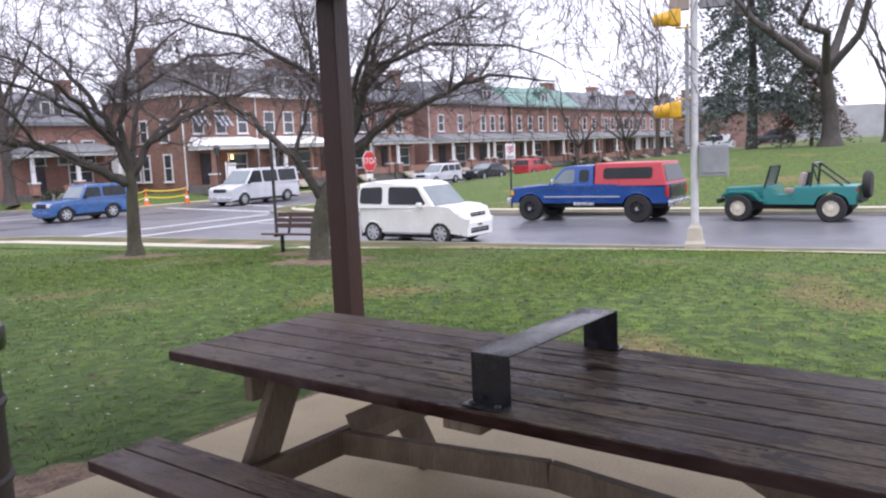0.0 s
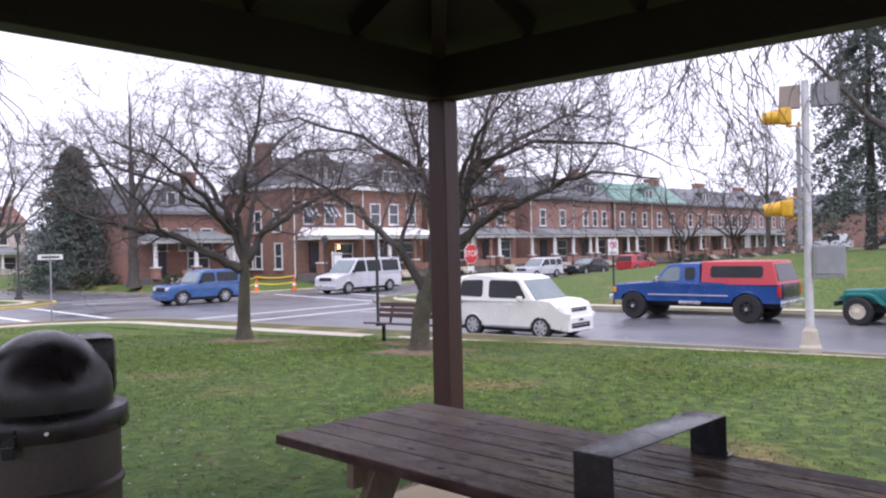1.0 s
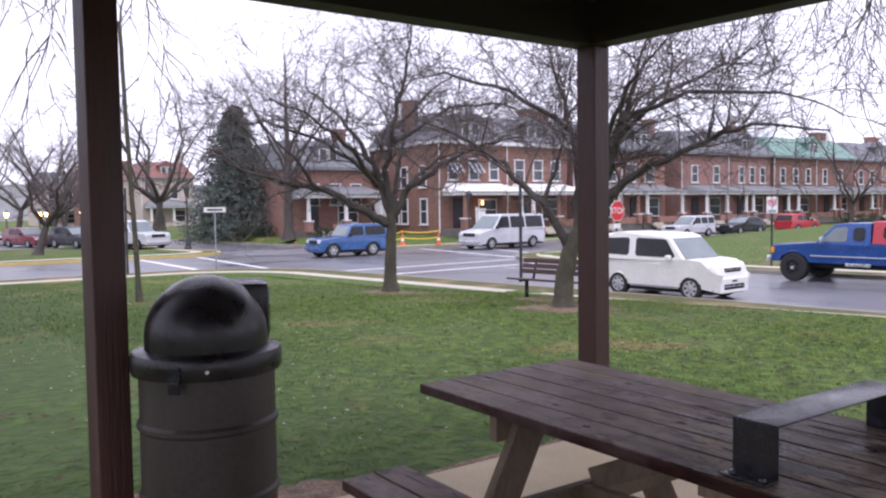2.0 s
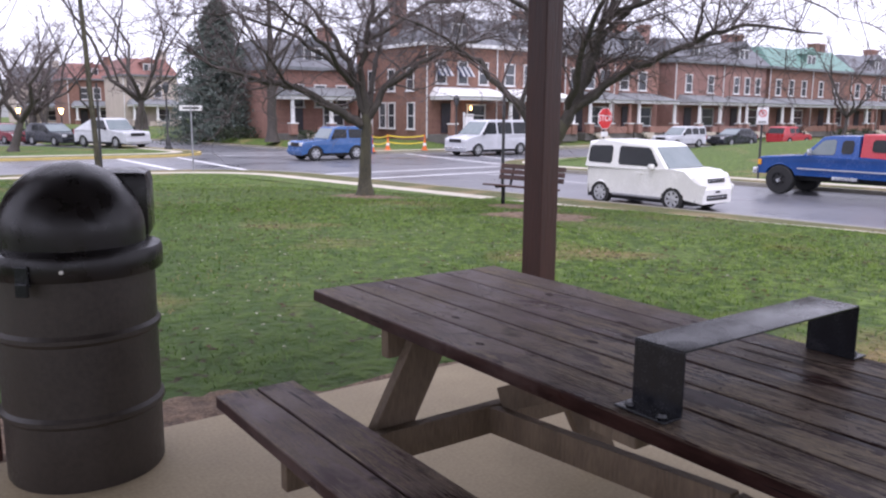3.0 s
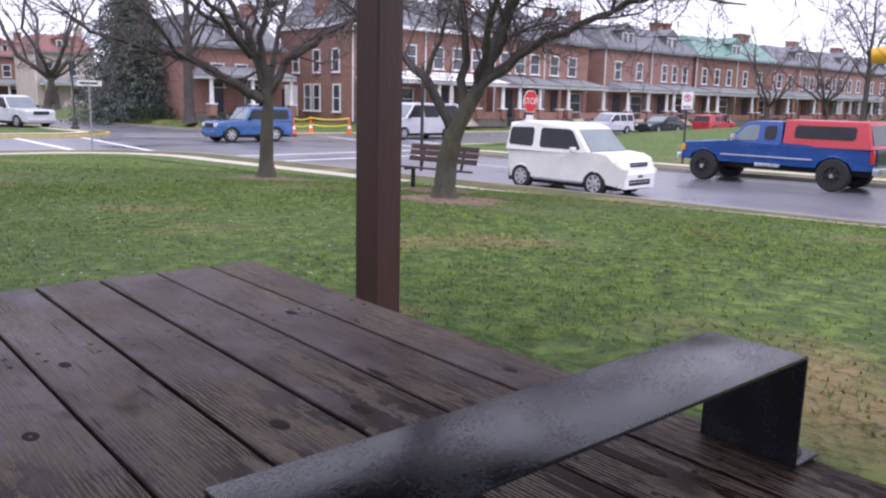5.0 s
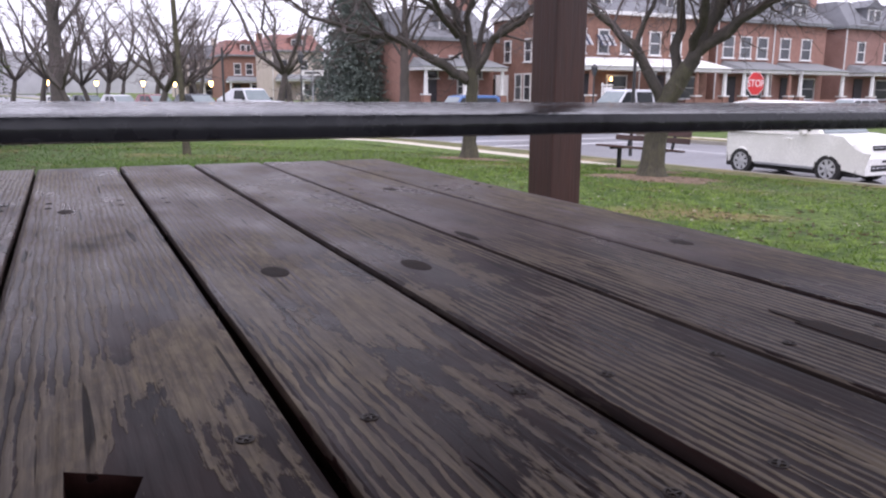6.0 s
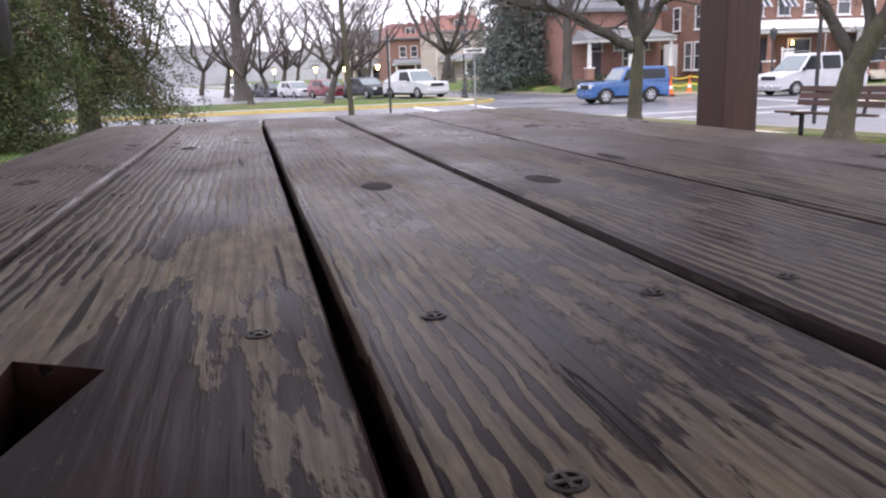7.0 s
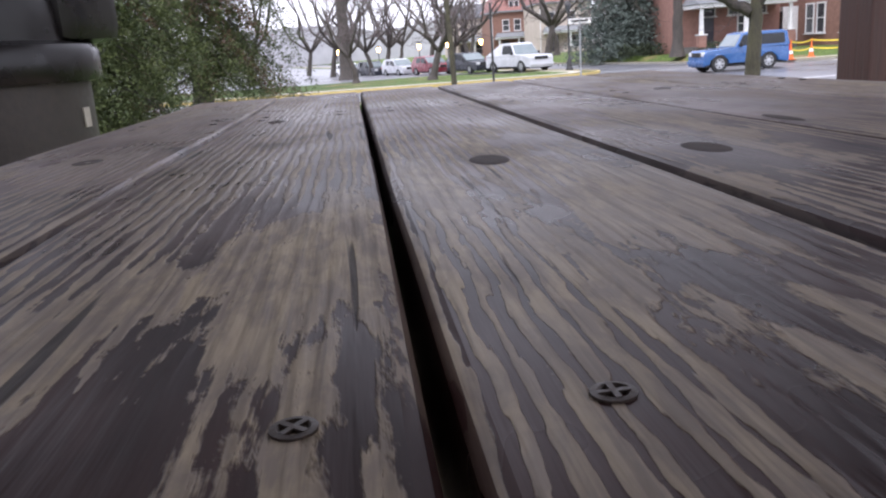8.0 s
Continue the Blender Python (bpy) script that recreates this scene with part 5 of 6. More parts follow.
chassis(cube, -1.9, 1.85, 0.72, 0.17, 0.55)
block(cube, "headlight", (1.80, 0.53, 0.79), (0.30, 0.30, 0.14), LAMP_CLEAR, "clear headlight", 0.04, True)
block(cube, "grille", (1.955, 0, 0.77), (0.10, 0.72, 0.10), UNDERSIDE, "dark slatted grille", 0.02)
block(cube, "grille_bar", (2.005, 0, 0.775), (0.02, 0.74, 0.02), CHROME, "", 0.004)
block(cube, "air_intake", (2.015, 0, 0.36), (0.06, 0.95, 0.14), UNDERSIDE, "dark lower air intake", 0.02)
block(cube, "intake_bar", (2.045, 0, 0.37), (0.02, 0.9, 0.025), CHROME, "", 0.004)
block(cube, "number_plate", (2.04, 0, 0.50), (0.02, 0.31, 0.15), WHITE, "pale number plate", 0.004)
block(cube, "plate_bar", (2.052, 0, 0.50), (0.006, 0.22, 0.05), POST_DARK, "", 0)
block(cube, "mirror", (0.55, 0.93, 1.06), (0.13, 0.17, 0.13), WHITE_CAR, "", 0.04, True)
block(cube, "door_handle", (-0.02 + 0.12, 0.855, 0.88), (0.16, 0.02, 0.03), WHITE_CAR, "", 0.006, True)
block(cube, "bumper_trim", (1.0 - 1.0, 0.853, 0.30), (1.7, 0.02, 0.05), CABINET, "", 0.006, True)

# its short, tall proportions
for ob in list(bpy.data.objects):
    if ob.parent == cube:
        if ob.type == "MESH":
            ob.data.transform(Matrix.Diagonal((0.925, 1, 1.05, 1)))
        else:
            ob.location.x *= 0.925
cube.location += Vector((math.cos(radians(-80.3)), math.sin(radians(-80.3)), 0)) * 0.14

# blue pickup with a red cap, far kerb
x, y = xy(5.58, 24.38)
pick = thing("pickup_truck", (x, y, ROAD_Z), "lifted blue pickup truck with a red bed cap", "pickup truck", "parked cars", 92.5)
bm = bmesh.new()
shell(bm, [(-2.95, 0.75), (-2.96, 1.22), (-0.42, 1.22), (-0.40, 1.24), (1.18, 1.24), (1.30, 1.24), (2.60, 1.17), (2.72, 1.10), (2.74, 0.75)], 0.62, [(1.95, 0.50, 0.50), (-1.95, 0.50, 0.50)], 0.98, 0.04, 0.05)
crisp(part("body", bm, BLUE_CAR, pick, "", True))
bm = bmesh.new()
cabin(bm, [(-0.42, 1.18), (1.32, 1.18), (0.72, 1.82), (0.45, 1.87), (-0.38, 1.87)], 0.93, 1.24, 0.22, 0.06)
crisp(part("cab", bm, BLUE_CAR, pick, "", True))
bm = bmesh.new()
cabin(bm, [(-2.93, 1.20), (-0.46, 1.20), (-0.46, 1.93), (-2.72, 1.93)], 0.95, 1.24, 0.20, 0.07)
crisp(part("bed_cap", bm, RED_CAR, pick, "red fibreglass bed cap", True))
# pale glass here too: the sky reflection is part of its colour
side_pane(pick, [(0.28, 1.30), (1.08, 1.28), (0.68, 1.72), (0.28, 1.76)], 0.93, 1.24, 0.22, WINDSHIELD, "pale reflecting side window")
side_pane(pick, [(-0.25, 1.34), (0.10, 1.34), (0.10, 1.74), (-0.25, 1.74)], 0.93, 1.24, 0.22)
side_pane(pick, [(-2.45, 1.42), (-0.78, 1.42), (-0.78, 1.78), (-2.45, 1.78)], 0.95, 1.24, 0.20, None, "long dark cap window")
screen(pick, (1.32, 1.22), (0.72, 1.80), 0.93, 1.24, 0.22, WINDSHIELD, "windshield")
screen(pick, (-2.93, 1.28), (-2.73, 1.88), 0.95, 1.24, 0.20, CAR_GLASS, "dark rear cap window", "rear_window")
for X in (1.95, -1.95):
    for Y in (-0.84, 0.84):
        wheel(pick, X, Y, 0.455, 0.30, UNDERSIDE, "black off-road rim", 0.50, 6)
chassis(pick, -2.7, 2.5, 0.62, 0.45, 0.80)
block(pick, "front_bumper", (2.80, 0, 0.70), (0.16, 1.9, 0.20), CHROME, "chrome bumper", 0.03)
block(pick, "rear_bumper", (-3.05, 0, 0.62), (0.16, 1.9, 0.20), CHROME, "chrome bumper", 0.03)
block(pick, "trim_strip", (0.0, 0.990, 0.84), (2.75, 0.03, 0.035), WHEEL_SILVER, "bright side moulding", 0.004, True)
block(pick, "step", (-0.10, 0.97, 0.60), (0.75, 0.06, 0.10), CHROME, "bright step plate", 0.01, True)
block(pick, "tail_light", (-2.93, 0.90, 1.00), (0.08, 0.16, 0.34), LAMP_RED, "red tail light", 0.01, True)
block(pick, "tailgate", (-2.97, 0, 0.98), (0.05, 1.5, 0.46), DARK_CAR, "dark tailgate", 0.01)
block(pick, "headlight", (2.70, 0.70, 0.96), (0.08, 0.36, 0.20), LAMP_CLEAR, "", 0.01, True)
block(pick, "side_marker", (2.66, 0.93, 0.98), (0.10, 0.06, 0.18), LAMP_AMBER, "amber lamp", 0.01, True)
for s in (-1, 1):
    for X in (1.95, -1.95):
        bm = bmesh.new()
        rod(bm, (X, s * 0.97, 0.43), (X, s * 1.03, 0.43), 0.075, 0.05, 14)
        part("hub_cap", bm, CHROME, pick, "bright hub cap", True)
block(pick, "mirror", (0.98, 1.06, 1.36), (0.10, 0.14, 0.18), CHROME, "", 0.02, True)

# teal open jeep
x, y = xy(-0.66, 24.26)
jeep = thing("open_jeep", (x, y, ROAD_Z), "teal open off-road vehicle with a black roll bar", "off-road vehicle", "parked cars", 91.5)
bm = bmesh.new()
shell(bm, [(-1.95, 0.60), (-1.97, 1.05), (-0.30, 1.05), (-0.28, 0.78), (0.30, 0.78), (0.34, 1.05), (0.60, 1.07)], 0.52, [(-1.32, 0.47, 0.44)], 0.72, 0.0, 0.025)
part("tub", bm, TEAL_CAR, jeep, "", True)
bm = bmesh.new()
shell(bm, [(0.55, 0.60), (0.56, 1.07), (1.75, 1.02), (1.80, 0.98), (1.82, 0.55)], 0.52, [], 0.44, 0.0, 0.04)
part("hood", bm, TEAL_CAR, jeep, "", True)
for s in (-1, 1):
    bm = bmesh.new()
    prism(bm, [(0.50, 0.62), (0.62, 0.66), (0.85, 0.88), (1.05, 0.93), (1.62, 0.93), (1.80, 0.84), (1.86, 0.74), (1.82, 0.74), (1.74, 0.82), (1.60, 0.88), (1.06, 0.88), (0.90, 0.83), (0.66, 0.60)], 0.15, "y", s * 0.61)
    part("fender", bm, TEAL_CAR, jeep)
for X in (1.32, -1.32):
    for Y in (-0.68, 0.68):
        wheel(jeep, X, Y, 0.41, 0.26, RIM_WHITE, "cream steel rim", 0.56, 8, True)
chassis(jeep, -1.85, 1.7, 0.42, 0.36, 0.62)
bm = bmesh.new()
for s in (-1, 1):
    beam(bm, (0.56, s * 0.66, 1.02), (0.40, s * 0.62, 1.66), 0.06, 0.06, (0, 1, 0), 0.01)
beam(bm, (0.40, -0.62, 1.66), (0.40, 0.62, 1.66), 0.06, 0.06, (0, 0, 1), 0.01)
beam(bm, (0.56, -0.66, 1.06), (0.56, 0.66, 1.06), 0.06, 0.08, (0, 0, 1), 0.01)
part("windshield_frame", bm, BLACK_STEEL, jeep, "black windshield frame")
bm = bmesh.new()
vs = [bm.verts.new(p) for p in ((0.55, -0.62, 1.10), (0.55, 0.62, 1.10), (0.405, 0.59, 1.63), (0.405, -0.59, 1.63))]
bm.faces.new(vs)
bmesh.ops.solidify(bm, geom=bm.faces[:], thickness=0.006)
part("windshield", bm, WINDSHIELD, jeep, "pale flat windshield")
bm = bmesh.new()
for s in (-1, 1):
    rod(bm, (-0.72, s * 0.60, 0.95), (-0.78, s * 0.52, 1.72), 0.035, None, 10)
    rod(bm, (-0.78, s * 0.52, 1.72), (-1.62, s * 0.58, 1.04), 0.032, None, 10)
rod(bm, (-0.78, -0.54, 1.72), (-0.78, 0.54, 1.72), 0.035, None, 10)
rod(bm, (-0.73, -0.58, 1.05), (-0.77, 0.5, 1.62), 0.025, None, 8)
part("roll_bar", bm, BLACK_STEEL, jeep, "black tubular roll bar", True)
SEAT_TAN = material("tan_seat", (0.28, 0.22, 0.19), (0.38, 0.31, 0.27), 5, 0.8, 0.2)
for s in (-1, 1):
    bm = bmesh.new()
    box(bm, (-0.20, s * 0.34, 0.92), (0.46, 0.44, 0.14), None, 0.04)
    box(bm, (-0.45, s * 0.34, 1.20), (0.14, 0.42, 0.52), Euler((0, radians(-12), 0)).to_matrix(), 0.04)
    part("seat", bm, SEAT_TAN if s > 0 else UNDERSIDE, jeep, "", True)
block(jeep, "front_bumper", (1.95, 0, 0.62), (0.10, 1.35, 0.14), UNDERSIDE, "black bumper", 0.01)
block(jeep, "rear_bumper", (-2.05, 0, 0.62), (0.12, 1.3, 0.12), UNDERSIDE, "black bumper", 0.01)
block(jeep, "tail_light", (-1.985, 0.62, 0.92), (0.03, 0.14, 0.12), LAMP_RED, "red tail light", 0.005, True)
bm = bmesh.new()
lathe(bm, [(0.20, -0.11), (0.36, -0.11), (0.40, -0.07), (0.40, 0.07), (0.36, 0.11), (0.20, 0.11)], 24)
bmesh.ops.transform(bm, matrix=Matrix.Translation((-2.14, -0.2, 1.05)) @ Matrix.Rotation(radians(90), 4, "Y"), verts=bm.verts)
part("spare_tyre", bm, TYRE, jeep, "", True)

def van_or_wagon(name, at, turn, label, category, L, H, W, r, base, front_over, belt, hood_x, screen_top, rear_x, colour, panes, group="parked cars", hood_z=None, rim=None, z=ROAD_Z, lights=True):
    """A closed vehicle from its main measures; the nose is at x = L / 2."""
    car = thing(name, (at[0], at[1], z), label, category, group, turn)
    f, b, h = L / 2, -L / 2, W / 2
    hz = hood_z or belt
    fx, rx_ = f - front_over, f - front_over - base
    bm = bmesh.new()
    shell(bm, [(b, 0.40), (b - 0.01, belt - 0.02), (hood_x, belt), (hood_x + 0.05, belt - 0.005), (f - 0.18, hz - 0.06), (f - 0.03, hz - 0.2), (f, 0.42)], r * 0.75, [(fx, r * 1.2, r), (rx_, r * 1.2, r)], h, 0.05, 0.06)
    part("body", bm, colour, car, "", True)
    bm = bmesh.new()
    cabin(bm, [(b + 0.02, belt - 0.04), (hood_x, belt - 0.04), (screen_top, H - 0.07), (screen_top - 0.3, H), (rear_x + 0.2, H - 0.01), (rear_x, H - 0.08)], h - 0.03, belt, 0.20, 0.06)
    part("cabin", bm, colour, car, "", True)
    for p0, p1 in panes:
        lo_, hi_ = belt + 0.06, H - 0.14
        fore = lambda zz, p: min(p, hood_x - 0.14 - (hood_x - screen_top) * (zz - belt) / (H - belt))
        side_pane(car, [(p0, lo_), (fore(lo_, p1), lo_), (fore(hi_, p1), hi_), (p0, hi_)], h - 0.03, belt, 0.20)
    screen(car, (hood_x, belt), (screen_top, H - 0.07), h - 0.03, belt, 0.20, WINDSHIELD, "windshield reflecting the sky")
    screen(car, (b + 0.02, belt), (rear_x, H - 0.08), h - 0.03, belt, 0.20, CAR_GLASS, "dark rear window", "rear_window")
    for X in (fx, rx_):
        for Y in (-(h - 0.11), h - 0.11):
            wheel(car, X, Y, r, 0.22, rim or RIM_SILVER, "", 0.62, 6)
    chassis(car, b + 0.1, f - 0.15, h - 0.12, r * 0.6, r * 1.6)
    block(car, "headlight", (f - 0.06, h - 0.26, hz - 0.22), (0.10, 0.30, 0.17), LAMP_CLEAR, "clear headlight", 0.02, True)
    block(car, "grille", (f - 0.02, 0, hz - 0.24), (0.06, W * 0.5, 0.20), UNDERSIDE, "dark grille", 0.02)
    block(car, "bumper", (f + 0.01, 0, 0.46), (0.10, W * 0.92, 0.16), CHROME if H > 1.9 else colour, "", 0.03)
    block(car, "tail_light", (b + 0.01, h - 0.14, belt - 0.14), (0.06, 0.14, 0.3), LAMP_RED, "", 0.01, True)
    block(car, "mirror", (hood_x - 0.25, h + 0.08, belt + 0.1), (0.12, 0.16, 0.18), UNDERSIDE, "", 0.03, True)
    return car


van_or_wagon("passenger_van", (29.0, 34.6), 185, "silver-white passenger van stopped at the crossing", "van", 5.6, 2.08, 2.0, 0.37, 3.5, 0.95, 1.20, 1.75, 0.95, -2.72, SILVER_CAR, [(0.35, 1.5), (-0.95, 0.22), (-2.55, -1.08)], "moving traffic", 1.12)
van_or_wagon("small_suv", (18.3, 34.6), 182, "small blue two-door utility car turning at the crossing", "car", 4.2, 1.72, 1.72, 0.38, 2.4, 0.75, 1.06, 0.62, 0.22, -2.02, LIGHT_BLUE_CAR, [(-0.50, 0.6), (-1.85, -0.62)], "moving traffic", 1.05)
van_or_wagon("parked_car", (49.2, 36.4), 180, "silver estate car parked along the cross street", "car", 4.5, 1.62, 1.78, 0.33, 2.65, 0.9, 0.95, 0.9, 0.1, -2.15, SILVER_CAR, [(-0.4, 0.8), (-1.25, -0.5), (-2.05, -1.35)])
van_or_wagon("parked_car", (56.0, 36.4), 180, "dark saloon car parked along the cross street", "car", 4.6, 1.45, 1.78, 0.33, 2.7, 0.95, 0.90, 0.85, -0.05, -1.35, DARK_CAR, [(-0.4, 0.8), (-1.3, -0.5)])
van_or_wagon("parked_car", (64.3, 36.4), 0, "red hatchback parked along the cross street", "car", 4.5, 1.55, 1.78, 0.33, 2.65, 0.9, 0.93, 0.95, 0.1, -1.9, RED_CAR, [(-0.4, 0.8), (-1.25, -0.5)])
van_or_wagon("parked_car", (11.3, 51.0), -69, "white pickup parked facing the crossing", "car", 5.4, 1.85, 1.95, 0.38, 3.4, 0.95, 1.10, 1.1, 0.5, -0.9, SILVER_CAR, [(-0.5, 1.0)], hood_z=1.10, z=land(11.3, 51.0) + 0.03)
for k, (col, tone) in enumerate(((DARK_CAR, "dark"), (paint("maroon_paint", (0.16, 0.02, 0.03)), "maroon"), (SILVER_CAR, "silver"), (DARK_CAR, "dark"), (WHITE_CAR, "white"))):
    van_or_wagon("parked_car", (9.0 - 2.2 * k, 57.0 + 5.8 * k), -69, tone + " car parked in a row along the park", "car", 4.5, 1.5, 1.78, 0.33, 2.65, 0.9, 0.92, 0.9, 0.05, -1.8, col, [(-0.4, 0.8), (-1.25, -0.5)], z=land(9.0 - 2.2 * k, 57.0 + 5.8 * k) + 0.03)
for cx, cy, col, tone in ((80.0, 24.5, SILVER_CAR, "silver"), (83.5, 19.5, DARK_CAR, "dark")):
    van_or_wagon("parked_car", (cx, cy), 100, tone + " car parked beyond the grassy rise", "car", 4.5, 1.6, 1.78, 0.33, 2.65, 0.9, 0.92, 0.9, 0.05, -1.8, col, [(-0.4, 0.8), (-1.25, -0.5)], z=land(cx, cy) + 0.0)

bm = bmesh.new()
for k in range(14):
    x, y = 13.1 - 2.2 * k / 2, 46.2 + 5.8 * k / 2
    for s in (-1.6, 1.6):
        bm.verts.new((x + s * 0.93, y + s * 0.36, land(x + s * 0.93, y + s * 0.36) + 0.02))
bm.verts.ensure_lookup_table()
for k in range(13):
    bm.faces.new((bm.verts[2 * k], bm.verts[2 * k + 1], bm.verts[2 * k + 3], bm.verts[2 * k + 2]))
single("parking_strip", bm, ASPHALT, "wet asphalt parking strip along the park", "road", kind="structure")

# ---- brick houses ----
PORCH_ROOF = material("porch_roof_shingle", (0.14, 0.15, 0.16), (0.22, 0.23, 0.24), 2, 0.7, 0.1)
AWNING = material("striped_awning", (0.55, 0.56, 0.58), (0.72, 0.73, 0.75), 3, 0.6, 0.0)
AWNING_DARK = material("awning_stripe", (0.03, 0.04, 0.09), (0.06, 0.07, 0.13), 3, 0.6, 0.0)
DOOR_DARK = material("dark_door", (0.02, 0.02, 0.03), (0.05, 0.04, 0.05), 3, 0.4, 0.0)
PORCH_DARK = material("porch_floor", (0.10, 0.09, 0.085), (0.17, 0.16, 0.15), 3, 0.7, 0.1)
WARM = glowing("porch_lamp_glow", (1.0, 0.55, 0.2), 5.0)


def window(house, x, y, z, w, h, facing=0):
    """A sash window: frame, sill and two panes, set on a wall that faces -y (0) or -x (1)."""
    t = Matrix.Translation((x, y, z)) @ (Matrix.Rotation(radians(-90), 4, "Z") if facing else Matrix())
    bm = bmesh.new()
    for c, s in (((0, 0, h / 2), (w + 0.16, 0.10, 0.10)), ((0, 0, -h / 2), (w + 0.16, 0.10, 0.08)), ((-w / 2, 0, 0), (0.08, 0.10, h)), ((w / 2, 0, 0), (0.08, 0.10, h)), ((0, 0.01, 0), (w, 0.07, 0.06))):
        box(bm, c, s)
    fr = part("window", bm, WHITE_TRIM, house, "white-framed sash window")
    fr.matrix_local = t
    for s in (-1, 1):
        bm = bmesh.new()
        box(bm, (0, 0.02, s * h / 4), (w - 0.06, 0.03, h / 2 - 0.06))
        part("pane", bm, DARK_GLASS, fr)
    bm = bmesh.new()
    box(bm, (0, -0.05, -h / 2 - 0.07), (w + 0.24, 0.16, 0.06))
    part("sill", bm, WHITE_TRIM, fr)


BRICK_BROWN = material("brown_brick", (0.17, 0.085, 0.065), (0.29, 0.165, 0.125), 3, 0.85, 0.2, fine=14)
# paler brick tone, again with some distance haze put into it
BRICK_PALE = material("pale_brick", (0.24, 0.125, 0.10), (0.36, 0.205, 0.165), 3, 0.85, 0.2, fine=14)


def row_house(x0, x1, y, label, roof, awning=False, porch_white=False, depth=10.0, dormers=1, side=False, seed=0, z=None, wall=None, turn=0.0, chim=True, eave=6.9):
    rng = random.Random(seed)
    zz = land((x0 + x1) / 2, y) - 0.1 if z is None else z
    house = thing("row_house", (x0, y, zz), label, "house", "brick houses", turn)
    w = x1 - x0
    brick = wall or (BRICK, BRICK_BROWN, BRICK_PALE)[seed % 3]
    bm = bmesh.new()
    box(bm, (w / 2, depth / 2, eave / 2), (w, depth, eave))
    part("wall", bm, brick, house, "red brick walls")
    bm = bmesh.new()
    box(bm, (w / 2, depth / 2 - 0.1, eave + 0.12), (w + 0.5, depth + 0.7, 0.24))
    part("cornice", bm, WHITE_TRIM if porch_white else PORCH_ROOF, house)
    bm = bmesh.new()
    lo = [bm.verts.new(p) for p in ((-0.2, -0.35, eave + 0.245), (w + 0.2, -0.35, eave + 0.245), (w + 0.2, depth + 0.2, eave + 0.245), (-0.2, depth + 0.2, eave + 0.245))]
    hi = [bm.verts.new(p) for p in ((0.9, 2.0, eave + 2.4), (w - 0.9, 2.0, eave + 2.4), (w - 0.9, depth - 2, eave + 2.4), (0.9, depth - 2, eave + 2.4))]
    bm.faces.new(hi)
    for k in range(4):
        bm.faces.new((lo[k], lo[(k + 1) % 4], hi[(k + 1) % 4], hi[k]))
    bm.faces.new(lo[::-1])
    rf = part("roof", bm, roof, house)
    for k in range(dormers):
        dx = w * (k + 0.5) / dormers
        bm = bmesh.new()
        box(bm, (dx, 1.35, eave + 1.15), (1.9, 2.0, 1.4))
        dm = part("dormer", bm, roof, rf)
        bm = bmesh.new()
        prism(bm, [(dx - 1.15, eave + 1.85), (dx + 1.15, eave + 1.85), (dx, eave + 2.55)], 1.1, "y", 1.35)
        part("dormer_roof", bm, roof, rf)
        for s in (-0.42, 0.42):
            bm = bmesh.new()
            box(bm, (dx + s, 0.32, eave + 1.15), (0.72, 0.08, 1.1))
            part("dormer_frame", bm, WHITE_TRIM, rf)
            bm = bmesh.new()
            box(bm, (dx + s, 0.275, eave + 1.15), (0.54, 0.03, 0.92))
            part("dormer_pane", bm, DARK_GLASS, rf)
    if chim:
        for cx in (0.5, w - 0.5) if w > 11 else (w - 0.5,):
            bm = bmesh.new()
            box(bm, (cx, depth * 0.45, eave + 2.2), (0.8, 1.1, 2.6))
            box(bm, (cx, depth * 0.45, eave + 3.55), (0.95, 1.25, 0.2))
            part("chimney", bm, brick, rf)
    units = max(1, round(w / 6.8))
    for q in range(units):
        ux, uw = w * q / units, w / units
        wide = rng.uniform(0.82, 1.1)
        for fx in rng.choice(((0.2, 0.5, 0.8), (0.27, 0.73), (0.22, 0.62), (0.3, 0.55, 0.8))) if not awning else (0.2, 0.5, 0.8):
            window(house, ux + uw * fx, -0.04, eave - 1.85, wide, 1.6)
            if awning and q == 0 and fx < 0.6:
                ax = ux + uw * fx
                for k in range(6):
                    bm = bmesh.new()
                    xa = ax - 0.66 + 0.22 * k
                    vs = [bm.verts.new(p) for p in ((xa, -0.06, 5.5), (xa + 0.22, -0.06, 5.5), (xa + 0.22, -0.75, 4.75), (xa, -0.75, 4.75))]
                    bm.faces.new(vs)
                    bmesh.ops.solidify(bm, geom=bm.faces[:], thickness=0.02)
                    part("awning_slat", bm, AWNING if k % 2 else AWNING_DARK, house)
        bm = bmesh.new()
        box(bm, (ux + uw * 0.28, -0.05, 1.75), (1.0, 0.08, 2.15))
        part("door", bm, DOOR_DARK, house, "dark front door")
        window(house, ux + uw * 0.70, -0.04, 1.95, 1.7, 1.6)
        # porch
        bm = bmesh.new()
        box(bm, (ux + uw / 2, -1.25, 0.30), (uw - 0.2, 2.5, 0.6))
        part("porch_floor", bm, PORCH_DARK, house)
        bm = bmesh.new()
        prism(bm, [(ux + 0.35, 3.05), (ux + uw - 0.35, 3.05), (ux + uw - 0.35, 3.30), (ux + 0.35, 3.30)], 1.40, "y", -1.38)
        part("porch_fascia", bm, WHITE_TRIM, house, "white porch fascia")
        bm = bmesh.new()
        lo = [bm.verts.new(p) for p in ((ux + 0.25, -2.95, 3.31), (ux + uw - 0.25, -2.95, 3.31), (ux + uw - 0.25, -0.01, 3.31), (ux + 0.25, -0.01, 3.31))]
